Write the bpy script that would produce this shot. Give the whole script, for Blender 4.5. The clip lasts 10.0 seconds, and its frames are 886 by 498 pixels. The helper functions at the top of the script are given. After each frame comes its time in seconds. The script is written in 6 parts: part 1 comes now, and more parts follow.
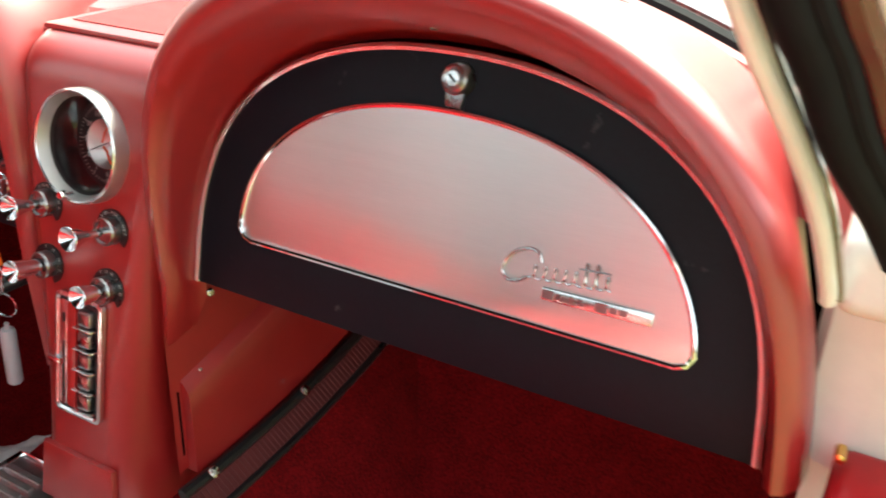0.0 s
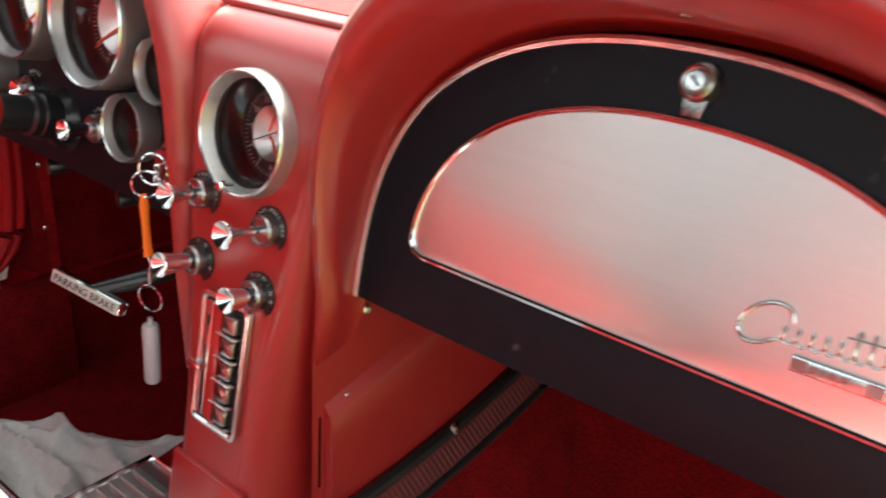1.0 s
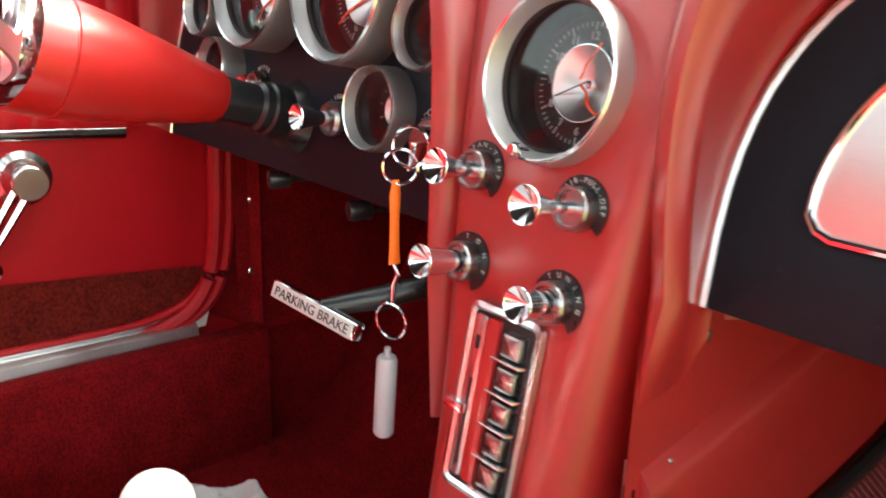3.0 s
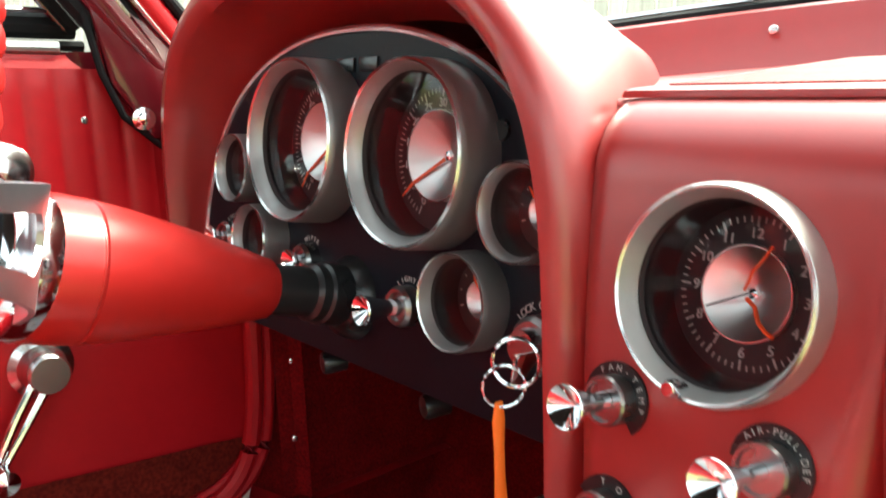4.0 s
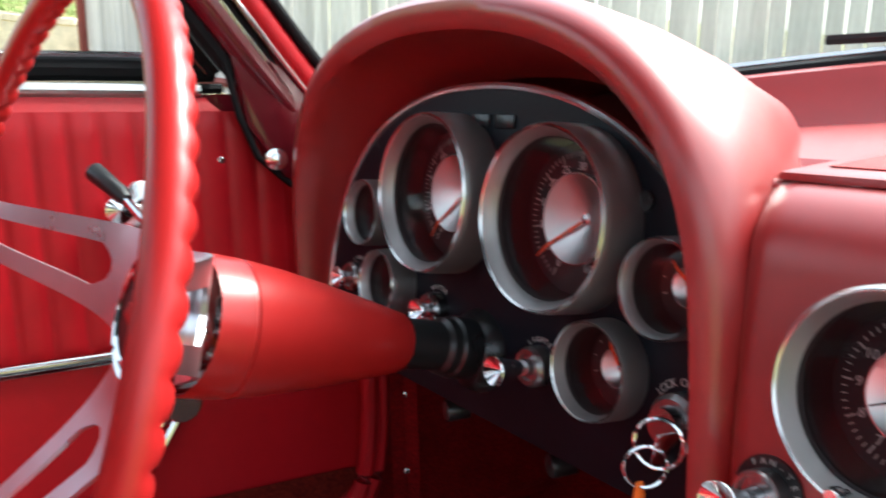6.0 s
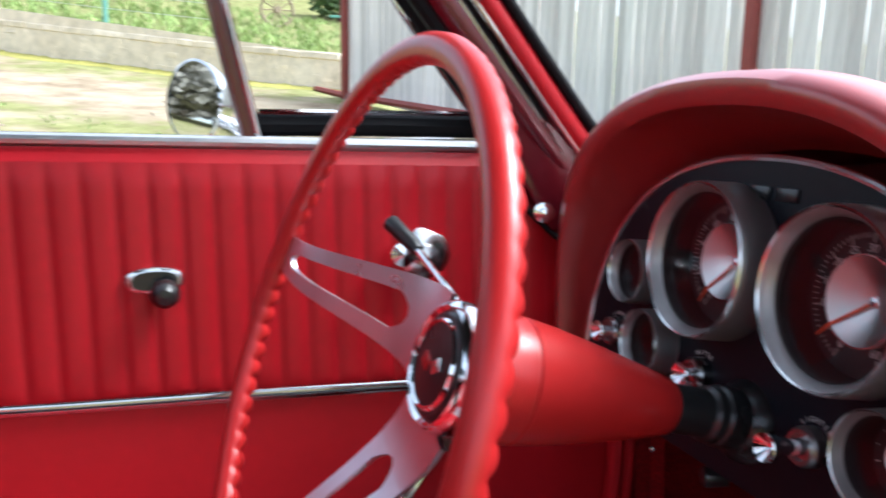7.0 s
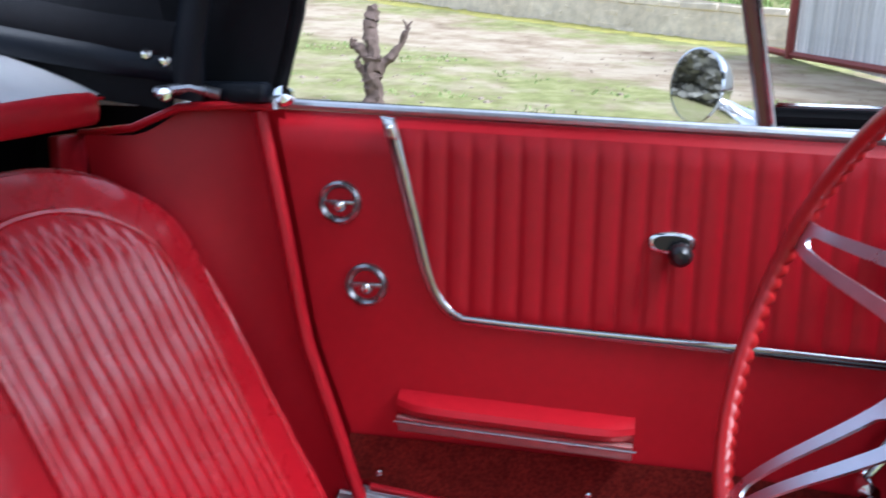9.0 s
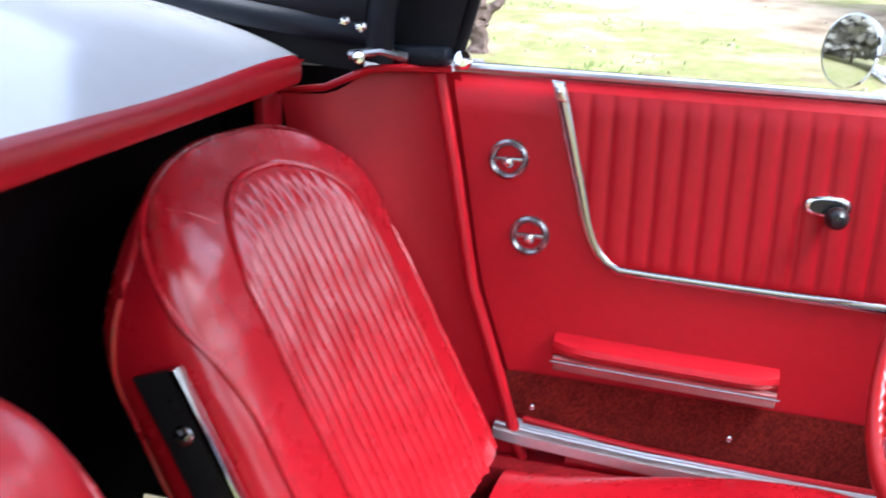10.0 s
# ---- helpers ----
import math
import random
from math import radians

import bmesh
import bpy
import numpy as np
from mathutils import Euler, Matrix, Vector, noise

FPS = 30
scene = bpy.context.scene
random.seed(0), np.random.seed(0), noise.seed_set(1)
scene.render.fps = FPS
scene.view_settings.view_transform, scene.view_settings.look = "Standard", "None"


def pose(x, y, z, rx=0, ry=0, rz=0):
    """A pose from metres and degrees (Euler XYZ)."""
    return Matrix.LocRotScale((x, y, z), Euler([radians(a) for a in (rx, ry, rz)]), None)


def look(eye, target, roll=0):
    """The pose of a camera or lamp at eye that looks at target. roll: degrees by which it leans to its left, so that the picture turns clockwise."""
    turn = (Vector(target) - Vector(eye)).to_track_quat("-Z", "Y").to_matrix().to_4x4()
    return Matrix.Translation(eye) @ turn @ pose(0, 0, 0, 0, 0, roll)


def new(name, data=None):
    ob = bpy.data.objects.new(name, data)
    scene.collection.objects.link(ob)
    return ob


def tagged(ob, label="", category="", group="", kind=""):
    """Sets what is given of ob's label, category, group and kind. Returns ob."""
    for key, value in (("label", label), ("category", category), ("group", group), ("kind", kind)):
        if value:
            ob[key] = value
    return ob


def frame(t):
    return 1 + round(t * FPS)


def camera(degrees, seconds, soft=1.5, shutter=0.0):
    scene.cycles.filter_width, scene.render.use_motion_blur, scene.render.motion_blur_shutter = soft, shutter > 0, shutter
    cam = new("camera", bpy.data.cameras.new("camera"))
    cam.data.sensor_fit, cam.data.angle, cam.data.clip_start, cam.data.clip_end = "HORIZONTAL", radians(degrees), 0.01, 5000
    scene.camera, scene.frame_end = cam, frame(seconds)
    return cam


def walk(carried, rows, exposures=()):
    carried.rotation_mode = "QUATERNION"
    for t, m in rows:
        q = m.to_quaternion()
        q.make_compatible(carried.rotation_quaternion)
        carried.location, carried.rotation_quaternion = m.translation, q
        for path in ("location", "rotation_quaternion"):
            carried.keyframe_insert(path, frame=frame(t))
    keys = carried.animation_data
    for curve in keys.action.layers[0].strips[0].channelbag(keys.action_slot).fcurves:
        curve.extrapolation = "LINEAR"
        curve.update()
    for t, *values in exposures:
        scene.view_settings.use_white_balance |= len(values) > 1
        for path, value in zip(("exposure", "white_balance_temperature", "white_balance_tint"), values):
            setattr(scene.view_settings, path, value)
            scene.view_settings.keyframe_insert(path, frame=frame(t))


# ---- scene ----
cam = camera(55.7, 10.0, soft=1.7, shutter=0.5)
PATH = [
    (0, (0.575, 0.032, 0.904), (-0.265, 1.64, 0.064), 2.7),
    (0.5, (0.532, 0.063, 0.889), (-0.437, 1.61, 0.071), 4.0),
    (1, (0.488, 0.093, 0.862), (-0.627, 1.541, 0.049), 4.2),
    (1.5, (0.441, 0.1, 0.839), (-0.777, 1.459, 0.021), 3.7),
    (2, (0.395, 0.116, 0.798), (-0.959, 1.366, 0.021), 2.4),
    (2.2, (0.385, 0.12, 0.78), (-1.005, 1.35, 0.036), 1.8),
    (3.3, (0.275, 0.141, 0.711), (-1.201, 1.382, 0.181), 1.1),
    (3.5, (0.244, 0.148, 0.728), (-1.24, 1.394, 0.234), -0.5),
    (4, (0.194, 0.169, 0.772), (-1.316, 1.416, 0.367), -2.0),
    (4.5, (0.179, 0.18, 0.783), (-1.343, 1.414, 0.38), -2.6),
    (5, (0.177, 0.174, 0.788), (-1.329, 1.418, 0.36), -2.3),
    (5.2, (0.176, 0.17, 0.792), (-1.332, 1.41, 0.362), -2.1),
    (6.3, (0.173, 0.142, 0.816), (-1.55, 1.093, 0.456), -1.4),
    (6.5, (0.171, 0.136, 0.821), (-1.605, 0.99, 0.478), -1.2),
    (7, (0.187, 0.108, 0.837), (-1.698, 0.703, 0.531), -0.6),
    (7.5, (0.203, 0.082, 0.843), (-1.748, 0.422, 0.566), 0.2),
    (8, (0.232, 0.062, 0.855), (-1.745, 0.122, 0.561), 0.2),
    (8.5, (0.285, 0.028, 0.87), (-1.681, -0.126, 0.532), 0.1),
    (9, (0.331, -0.003, 0.874), (-1.595, -0.353, 0.465), 0.8),
    (9.5, (0.37, -0.058, 0.871), (-1.531, -0.49, 0.423), 1.6),
    (10, (0.436, -0.076, 0.898), (-1.413, -0.62, 0.364), 1.3),
]
EXPOSURES = [(0, 2.6, 7050, -4), (1, 2.72, 7150, -4), (2, 3.0, 7050, -4), (3.5, 3.45, 6950, -6), (4.0, 2.86, 6850, -9), (4.5, 2.50, 6750, -9), (5.2, 2.44, 6600, -8), (6.5, 2.02, 5800, 2), (7, 1.9, 5650, 4), (8, 1.58, 5300, 7), (9, 1.56, 5200, 9), (9.5, 1.75, 5200, 9), (10, 2.32, 5400, 9)]
walk(cam, [(t, look(eye, target, roll)) for t, eye, target, roll in PATH], EXPOSURES)

# ---- world and light ----
world = bpy.data.worlds.new("world")
scene.world = world
world.use_nodes = True
wn = world.node_tree.nodes
wl = world.node_tree.links
for nd in list(wn):
    wn.remove(nd)
w_out = wn.new("ShaderNodeOutputWorld")
w_bg = wn.new("ShaderNodeBackground")
w_sky = wn.new("ShaderNodeTexSky")
w_sky.sky_type = "NISHITA"
w_sky.sun_disc = False
w_sky.sun_elevation = radians(52.6)
w_sky.sun_rotation = radians(11.6)
w_sky.air_density = 1.0
w_sky.dust_density = 4.0
w_sky.ozone_density = 0.6
w_sat = wn.new("ShaderNodeHueSaturation")
w_sat.inputs["Saturation"].default_value = 0.45
wl.new(w_sky.outputs[0], w_sat.inputs["Color"])
wl.new(w_sat.outputs[0], w_bg.inputs["Color"])
w_bg.inputs["Strength"].default_value = 0.15
wl.new(w_bg.outputs[0], w_out.inputs["Surface"])
sun_data = bpy.data.lights.new("sun", "SUN")
sun_data.energy = 1.5
sun_data.angle = radians(24)
sun_data.color = (1.0, 0.97, 0.94)
sun = new("sun", sun_data)
sun.matrix_world = look((0.40, 1.95, 2.60), (0, 0, 0))


# ---- materials ----
def material(name, color, rough=0.5, metal=0.0, spec=0.5, grain=None, bump=0.0, bump_scale=200.0, vary=0.0,
             vary_scale=6.0, coat=0.0, sheen=0.0, second=None, mix_scale=5.0, mix_at=0.5, mix_soft=0.1, aniso=0.0,
             rough_vary=0.0, transmission=0.0, stretch=(1, 1, 1), random_value=0.0, island=0.0, grain_dir=None, coat_rough=0.08):
    m = bpy.data.materials.new(name)
    m.use_nodes = True
    n, l = m.node_tree.nodes, m.node_tree.links
    b = n["Principled BSDF"]
    b.inputs["Base Color"].default_value = (*color, 1)
    b.inputs["Roughness"].default_value = rough
    b.inputs["Metallic"].default_value = metal
    b.inputs["Specular IOR Level"].default_value = spec
    b.inputs["Coat Weight"].default_value = coat
    b.inputs["Coat Roughness"].default_value = coat_rough
    b.inputs["Sheen Weight"].default_value = sheen
    b.inputs["Transmission Weight"].default_value = transmission
    b.inputs["Anisotropic"].default_value = aniso
    tc = n.new("ShaderNodeTexCoord")
    mp = n.new("ShaderNodeMapping")
    mp.inputs["Scale"].default_value = stretch
    l.new(tc.outputs["Object"], mp.inputs["Vector"])
    src = mp.outputs[0]
    col = None

    def noise_tex(scale, detail=4.0, rough_=0.55):
        t = n.new("ShaderNodeTexNoise")
        t.inputs["Scale"].default_value = scale
        t.inputs["Detail"].default_value = detail
        t.inputs["Roughness"].default_value = rough_
        l.new(src, t.inputs["Vector"])
        return t

    if second is not None:
        t = noise_tex(mix_scale, 6.0, 0.6)
        r = n.new("ShaderNodeValToRGB")
        r.color_ramp.elements[0].position = mix_at - mix_soft
        r.color_ramp.elements[1].position = mix_at + mix_soft
        r.color_ramp.elements[0].color = (*color, 1)
        r.color_ramp.elements[1].color = (*second, 1)
        l.new(t.outputs[0], r.inputs[0])
        col = r.outputs[0]
    if vary or random_value or island:
        h = n.new("ShaderNodeHueSaturation")
        if col is None:
            h.inputs["Color"].default_value = (*color, 1)
        else:
            l.new(col, h.inputs["Color"])
        t = noise_tex(vary_scale)
        t2 = noise_tex(vary_scale * 13)
        a = n.new("ShaderNodeMath")
        a.operation = "ADD"
        l.new(t.outputs[0], a.inputs[0])
        l.new(t2.outputs[0], a.inputs[1])
        mr = n.new("ShaderNodeMapRange")
        mr.inputs["From Min"].default_value = 0.6
        mr.inputs["From Max"].default_value = 1.4
        mr.inputs["To Min"].default_value = 1 - vary
        mr.inputs["To Max"].default_value = 1 + vary
        l.new(a.outputs[0], mr.inputs[0])
        val = mr.outputs[0]
        if random_value or island:
            if island:
                g = n.new("ShaderNodeNewGeometry")
                rnd = g.outputs["Random Per Island"]
            else:
                g = n.new("ShaderNodeObjectInfo")
                rnd = g.outputs["Random"]
            amp = random_value or island
            mr2 = n.new("ShaderNodeMapRange")
            mr2.inputs["To Min"].default_value = 1 - amp
            mr2.inputs["To Max"].default_value = 1 + amp
            l.new(rnd, mr2.inputs[0])
            mu = n.new("ShaderNodeMath")
            mu.operation = "MULTIPLY"
            l.new(val, mu.inputs[0])
            l.new(mr2.outputs[0], mu.inputs[1])
            val = mu.outputs[0]
        l.new(val, h.inputs["Value"])
        col = h.outputs[0]
    if col is not None:
        l.new(col, b.inputs["Base Color"])
    if rough_vary:
        t = noise_tex(vary_scale * 4)
        mr = n.new("ShaderNodeMapRange")
        mr.inputs["To Min"].default_value = max(rough - rough_vary, 0.02)
        mr.inputs["To Max"].default_value = rough + rough_vary
        l.new(t.outputs[0], mr.inputs[0])
        l.new(mr.outputs[0], b.inputs["Roughness"])
    if bump:
        if grain == "mesh":
            t = n.new("ShaderNodeTexVoronoi")
            t.inputs["Scale"].default_value = bump_scale
            t.inputs["Randomness"].default_value = 0.0
            l.new(src, t.inputs["Vector"])
            h_out = t.outputs["Distance"]
        elif grain == "leather":
            t = n.new("ShaderNodeTexVoronoi")
            t.inputs["Scale"].default_value = bump_scale
            l.new(src, t.inputs["Vector"])
            h_out = t.outputs["Distance"]
        else:
            t = noise_tex(bump_scale, 5.0, 0.65)
            h_out = t.outputs[0]
        bp = n.new("ShaderNodeBump")
        bp.inputs["Strength"].default_value = bump
        bp.inputs["Distance"].default_value = 0.002
        l.new(h_out, bp.inputs["Height"])
        l.new(bp.outputs[0], b.inputs["Normal"])
    if grain_dir is not None:
        gd = n.new("ShaderNodeCombineXYZ")
        for k in range(3):
            gd.inputs[k].default_value = grain_dir[k]
        l.new(gd.outputs[0], b.inputs["Tangent"])
    elif aniso:
        tg = n.new("ShaderNodeTangent")
        tg.direction_type = "RADIAL"
        tg.axis = "Y"
        l.new(tg.outputs[0], b.inputs["Tangent"])
    return m


RED = material("red_vinyl", (0.38, 0.005, 0.012), 0.38, spec=0.30, grain="leather", bump=0.10, bump_scale=900, vary=0.08, rough_vary=0.08)
RED_PAD = material("red_dash_vinyl", (0.30, 0.012, 0.013), 0.42, spec=0.5, coat=1.0, coat_rough=0.32, grain="leather", bump=0.03, bump_scale=1300, vary=0.08, rough_vary=0.08)
GRILLE = material("perforated_red_vinyl", (0.30, 0.012, 0.013), 0.5, spec=0.4, grain="mesh", bump=0.9, bump_scale=360)
RED_SEAT = material("red_seat_vinyl", (0.44, 0.005, 0.013), 0.28, spec=0.50, coat=0.45, coat_rough=0.24, grain="leather", bump=0.04, bump_scale=900, vary=0.05, rough_vary=0.06)
RED_WHEEL = material("red_wheel_plastic", (0.40, 0.013, 0.014), 0.32, spec=0.45, vary=0.05, rough_vary=0.06)
RED_COLUMN = material("red_column_paint", (0.34, 0.012, 0.012), 0.30, spec=0.45, vary=0.05, rough_vary=0.05, bump=0.03, bump_scale=60)
RED_METAL = material("dark_red_body_paint", (0.080, 0.003, 0.008), 0.22, coat=0.6, vary=0.12, rough_vary=0.08)
CARPET = material("red_carpet", (0.23, 0.005, 0.008), 0.95, spec=0.1, bump=1.0, bump_scale=500, vary=0.40, vary_scale=30, second=(0.12, 0.003, 0.005), mix_scale=320, mix_at=0.52, mix_soft=0.12)
CARPET_DOOR = material("brownish_red_carpet", (0.17, 0.016, 0.010), 0.95, spec=0.1, bump=1.0, bump_scale=600, vary=0.4, vary_scale=40, second=(0.09, 0.007, 0.006), mix_scale=260, mix_at=0.5, mix_soft=0.10)
CHROME = material("chrome", (0.82, 0.82, 0.83), 0.09, 1.0, vary=0.04, rough_vary=0.05)
# chrome darkened in colour for the dark cabin it mirrors
TRIM = material("dark_reflection_trim", (0.46, 0.44, 0.45), 0.14, 1.0, vary=0.12, rough_vary=0.1)
CHROME_WORN = material("worn_chrome", (0.66, 0.65, 0.65), 0.22, 1.0, vary=0.1, rough_vary=0.1)
BEZEL = material("satin_silver_bezel", (0.55, 0.54, 0.53), 0.42, 0.90, vary=0.08, rough_vary=0.08, bump=0.04, bump_scale=900)
# the BEZEL metal again, darkened for the shade under the driver's hood
BEZEL_SHADED = material("shaded_satin_bezel", (0.34, 0.33, 0.325), 0.46, 0.85, vary=0.08, rough_vary=0.08, bump=0.04, bump_scale=900)
ALU_CONE = material("spun_aluminium", (0.80, 0.79, 0.77), 0.34, 1.0, aniso=0.85)
PLATE = material("brushed_aluminium_plate", (0.74, 0.73, 0.71), 0.32, 0.95, bump=0.04, bump_scale=160, stretch=(1, 1, 22), vary=0.04, aniso=0.75, grain_dir=(0, 0.29, 0.96))
ALU = material("dull_aluminium", (0.58, 0.58, 0.58), 0.38, 1.0, vary=0.12, rough_vary=0.12)
BLACK = material("black_crackle_panel", (0.004, 0.0058, 0.010), 0.46, spec=0.20, bump=0.12, bump_scale=500, vary=0.25, vary_scale=20, second=(0.050, 0.052, 0.055), mix_scale=44, mix_at=0.705, mix_soft=0.04)
BLACK_PLASTIC = material("black_plastic", (0.012, 0.012, 0.013), 0.30, vary=0.2, rough_vary=0.1)
RUBBER = material("black_rubber", (0.007, 0.007, 0.008), 0.70, spec=0.12, vary=0.3, bump=0.1, bump_scale=90)
DIAL = material("dark_dial", (0.018, 0.010, 0.011), 0.75, vary=0.1)
MARK = material("pale_dial_print", (0.42, 0.43, 0.41), 0.6)
NEEDLE = material("orange_red_needle", (0.85, 0.10, 0.02), 0.5)
WHITE = material("white_body_paint", (0.70, 0.70, 0.72), 0.18, coat=0.6, vary=0.03, vary_scale=3)
CREAM = material("aged_cream_paint", (0.74, 0.71, 0.64), 0.40, second=(0.45, 0.34, 0.20), mix_scale=9, mix_at=0.74, mix_soft=0.08, vary=0.06)
IVORY = material("white_knob", (0.86, 0.85, 0.80), 0.25)
CLOTH = material("grey_cloth", (0.60, 0.59, 0.58), 0.95, spec=0.1, bump=0.5, bump_scale=700, vary=0.12, vary_scale=12)
ORANGE = material("orange_strap", (0.90, 0.18, 0.02), 0.55, bump=0.2, bump_scale=900, vary=0.06)
DARK_CHROME = material("dull_dark_chrome", (0.34, 0.33, 0.33), 0.28, 1.0, vary=0.15, rough_vary=0.1)
GREY_FOB = material("grey_fob", (0.42, 0.42, 0.44), 0.5, vary=0.08)
CANVAS = material("black_canvas", (0.006, 0.006, 0.008), 0.75, spec=0.2, bump=0.5, bump_scale=1100, vary=0.3, vary_scale=8)
# near-black whose colour stands in for the shade of unlit hollows
SHADE_BLACK = material("shade_black", (0.004, 0.0025, 0.003), 0.95, spec=0.05, vary=0.3)


def pane_material(name, ior, tint):
    """Thin clear glass: see-through, with a gloss that grows at a slant."""
    m = bpy.data.materials.new(name)
    m.use_nodes = True
    n, l = m.node_tree.nodes, m.node_tree.links
    n.remove(n["Principled BSDF"])
    tr = n.new("ShaderNodeBsdfTransparent")
    tr.inputs[0].default_value = (*tint, 1)
    gl = n.new("ShaderNodeBsdfGlossy")
    gl.inputs["Roughness"].default_value = 0.03
    fr = n.new("ShaderNodeFresnel")
    fr.inputs["IOR"].default_value = ior
    mx = n.new("ShaderNodeMixShader")
    l.new(fr.outputs[0], mx.inputs[0])
    l.new(tr.outputs[0], mx.inputs[1])
    l.new(gl.outputs[0], mx.inputs[2])
    l.new(mx.outputs[0], n["Material Output"].inputs["Surface"])
    return m


GLASS = pane_material("clear_glass", 1.35, (0.97, 0.99, 0.98))
LENS = pane_material("gauge_lens", 1.38, (0.97, 0.97, 0.97))
MIRROR = material("mirror_glass", (0.75, 0.77, 0.78), 0.02, 1.0)
BRASS = material("brass", (0.75, 0.50, 0.16), 0.25, 1.0)
WOOD = material("weathered_fence_wood", (0.56, 0.53, 0.49), 0.85, stretch=(9, 9, 0.7), vary=0.28, vary_scale=3, bump=0.6, bump_scale=40, random_value=0.22,
                second=(0.74, 0.70, 0.66), mix_scale=1.6, mix_at=0.5, mix_soft=0.25)
POST_RED = material("rusty_red_post", (0.22, 0.045, 0.035), 0.7, vary=0.2)
STONE = material("limestone_wall", (0.78, 0.67, 0.52), 0.9, second=(0.58, 0.48, 0.35), mix_scale=2.5, mix_at=0.55, mix_soft=0.25, vary=0.28, bump=1.0,
                 bump_scale=9, island=0.10)
MOSS = material("moss", (0.27, 0.245, 0.055), 0.95, vary=0.4, vary_scale=8, bump=0.8, bump_scale=60)
CLOD = material("dry_clods", (0.27, 0.215, 0.155), 0.95, vary=0.3, bump=0.6, bump_scale=60)
TWIG = material("wintry_twigs", (0.20, 0.19, 0.16), 0.9, vary=0.4, vary_scale=2)
BARK = material("vine_bark", (0.115, 0.078, 0.062), 0.95, vary=0.35, vary_scale=20, bump=1.0, bump_scale=45)
GRASS = material("grass", (0.24, 0.32, 0.10), 0.9, vary=0.4, vary_scale=2, island=0.35)
LEAF = material("foliage", (0.06, 0.10, 0.03), 0.8, vary=0.4, island=0.4)
PLASTER = material("pale_plaster", (0.80, 0.78, 0.74), 0.85, vary=0.06, vary_scale=1.5)
PINK = material("pink_render", (0.55, 0.30, 0.24), 0.85, vary=0.12)
TILE = material("roof_tile", (0.33, 0.14, 0.08), 0.85, vary=0.2)
TEAL = material("green_painted_wood", (0.12, 0.30, 0.24), 0.6, vary=0.1)
OLDWOOD = material("grey_old_wood", (0.25, 0.19, 0.13), 0.85, vary=0.2)


def ground_material():
    m = bpy.data.materials.new("dirt_and_grass")
    m.use_nodes = True
    n, l = m.node_tree.nodes, m.node_tree.links
    b = n["Principled BSDF"]
    b.inputs["Roughness"].default_value = 0.95
    b.inputs["Specular IOR Level"].default_value = 0.1
    tc = n.new("ShaderNodeTexCoord")

    def noise_tex(scale, detail=8.0):
        t = n.new("ShaderNodeTexNoise")
        t.inputs["Scale"].default_value = scale
        t.inputs["Detail"].default_value = detail
        t.inputs["Roughness"].default_value = 0.65
        l.new(tc.outputs["Object"], t.inputs["Vector"])
        return t.outputs[0]

    def ramp(src, stops):
        r = n.new("ShaderNodeValToRGB")
        while len(r.color_ramp.elements) < len(stops):
            r.color_ramp.elements.new(0.5)
        for e, (p, c) in zip(r.color_ramp.elements, stops):
            e.position, e.color = p, (*c, 1)
        l.new(src, r.inputs[0])
        return r.outputs[0]

    dirt = ramp(noise_tex(1.4), [(0.30, (0.13, 0.088, 0.056)), (0.45, (0.24, 0.185, 0.125)), (0.56, (0.30, 0.245, 0.172)), (0.75, (0.36, 0.305, 0.225))])
    green = ramp(noise_tex(3.0), [(0.3, (0.13, 0.105, 0.05)), (0.5, (0.17, 0.175, 0.065)), (0.75, (0.29, 0.265, 0.13))])
    vc = n.new("ShaderNodeVertexColor")
    vc.layer_name = "turf"
    a = n.new("ShaderNodeMath")
    a.operation = "ADD"
    l.new(vc.outputs[0], a.inputs[0])
    l.new(noise_tex(1.3), a.inputs[1])
    mask = ramp(a.outputs[0], [(0.58, (0, 0, 0)), (0.80, (1, 1, 1))])
    mx = n.new("ShaderNodeMixRGB")
    l.new(mask, mx.inputs[0])
    l.new(dirt, mx.inputs[1])
    l.new(green, mx.inputs[2])
    l.new(mx.outputs[0], b.inputs["Base Color"])
    bp = n.new("ShaderNodeBump")
    bp.inputs["Strength"].default_value = 0.2
    bp.inputs["Distance"].default_value = 0.03
    l.new(noise_tex(9.0), bp.inputs["Height"])
    l.new(bp.outputs[0], b.inputs["Normal"])
    return m


GROUND = ground_material()

# ---- building blocks ----
WORLD_OF = {}


def finish(bm, sharp=35):
    bmesh.ops.recalc_face_normals(bm, faces=bm.faces)
    for f in bm.faces:
        f.smooth = True
    for e in bm.edges:
        if len(e.link_faces) == 2 and e.calc_face_angle(0) > radians(sharp):
            e.smooth = False


def part(name, bm, mat, parent=None, label="", sharp=35, facing=None):
    finish(bm, sharp)
    if facing is not None:
        bm.normal_update()
        for f in bm.faces:
            if f.normal.dot(Vector(facing)) < 0:
                f.normal_flip()
    me = bpy.data.meshes.new(name)
    bm.to_mesh(me)
    bm.free()
    me.materials.append(mat)
    ob = new(name, me)
    if parent is not None:
        ob.parent = parent
        ob.matrix_parent_inverse = WORLD_OF[parent].inverted()
    WORLD_OF[ob] = Matrix.Identity(4)
    if label:
        tagged(ob, label)
    return ob


def thing(name, base, label, category, group="", kind=""):
    ob = new(name)
    ob.empty_display_size = 0.05
    ob.location = base
    WORLD_OF[ob] = Matrix.Translation(base)
    return tagged(ob, label, category, group, kind)


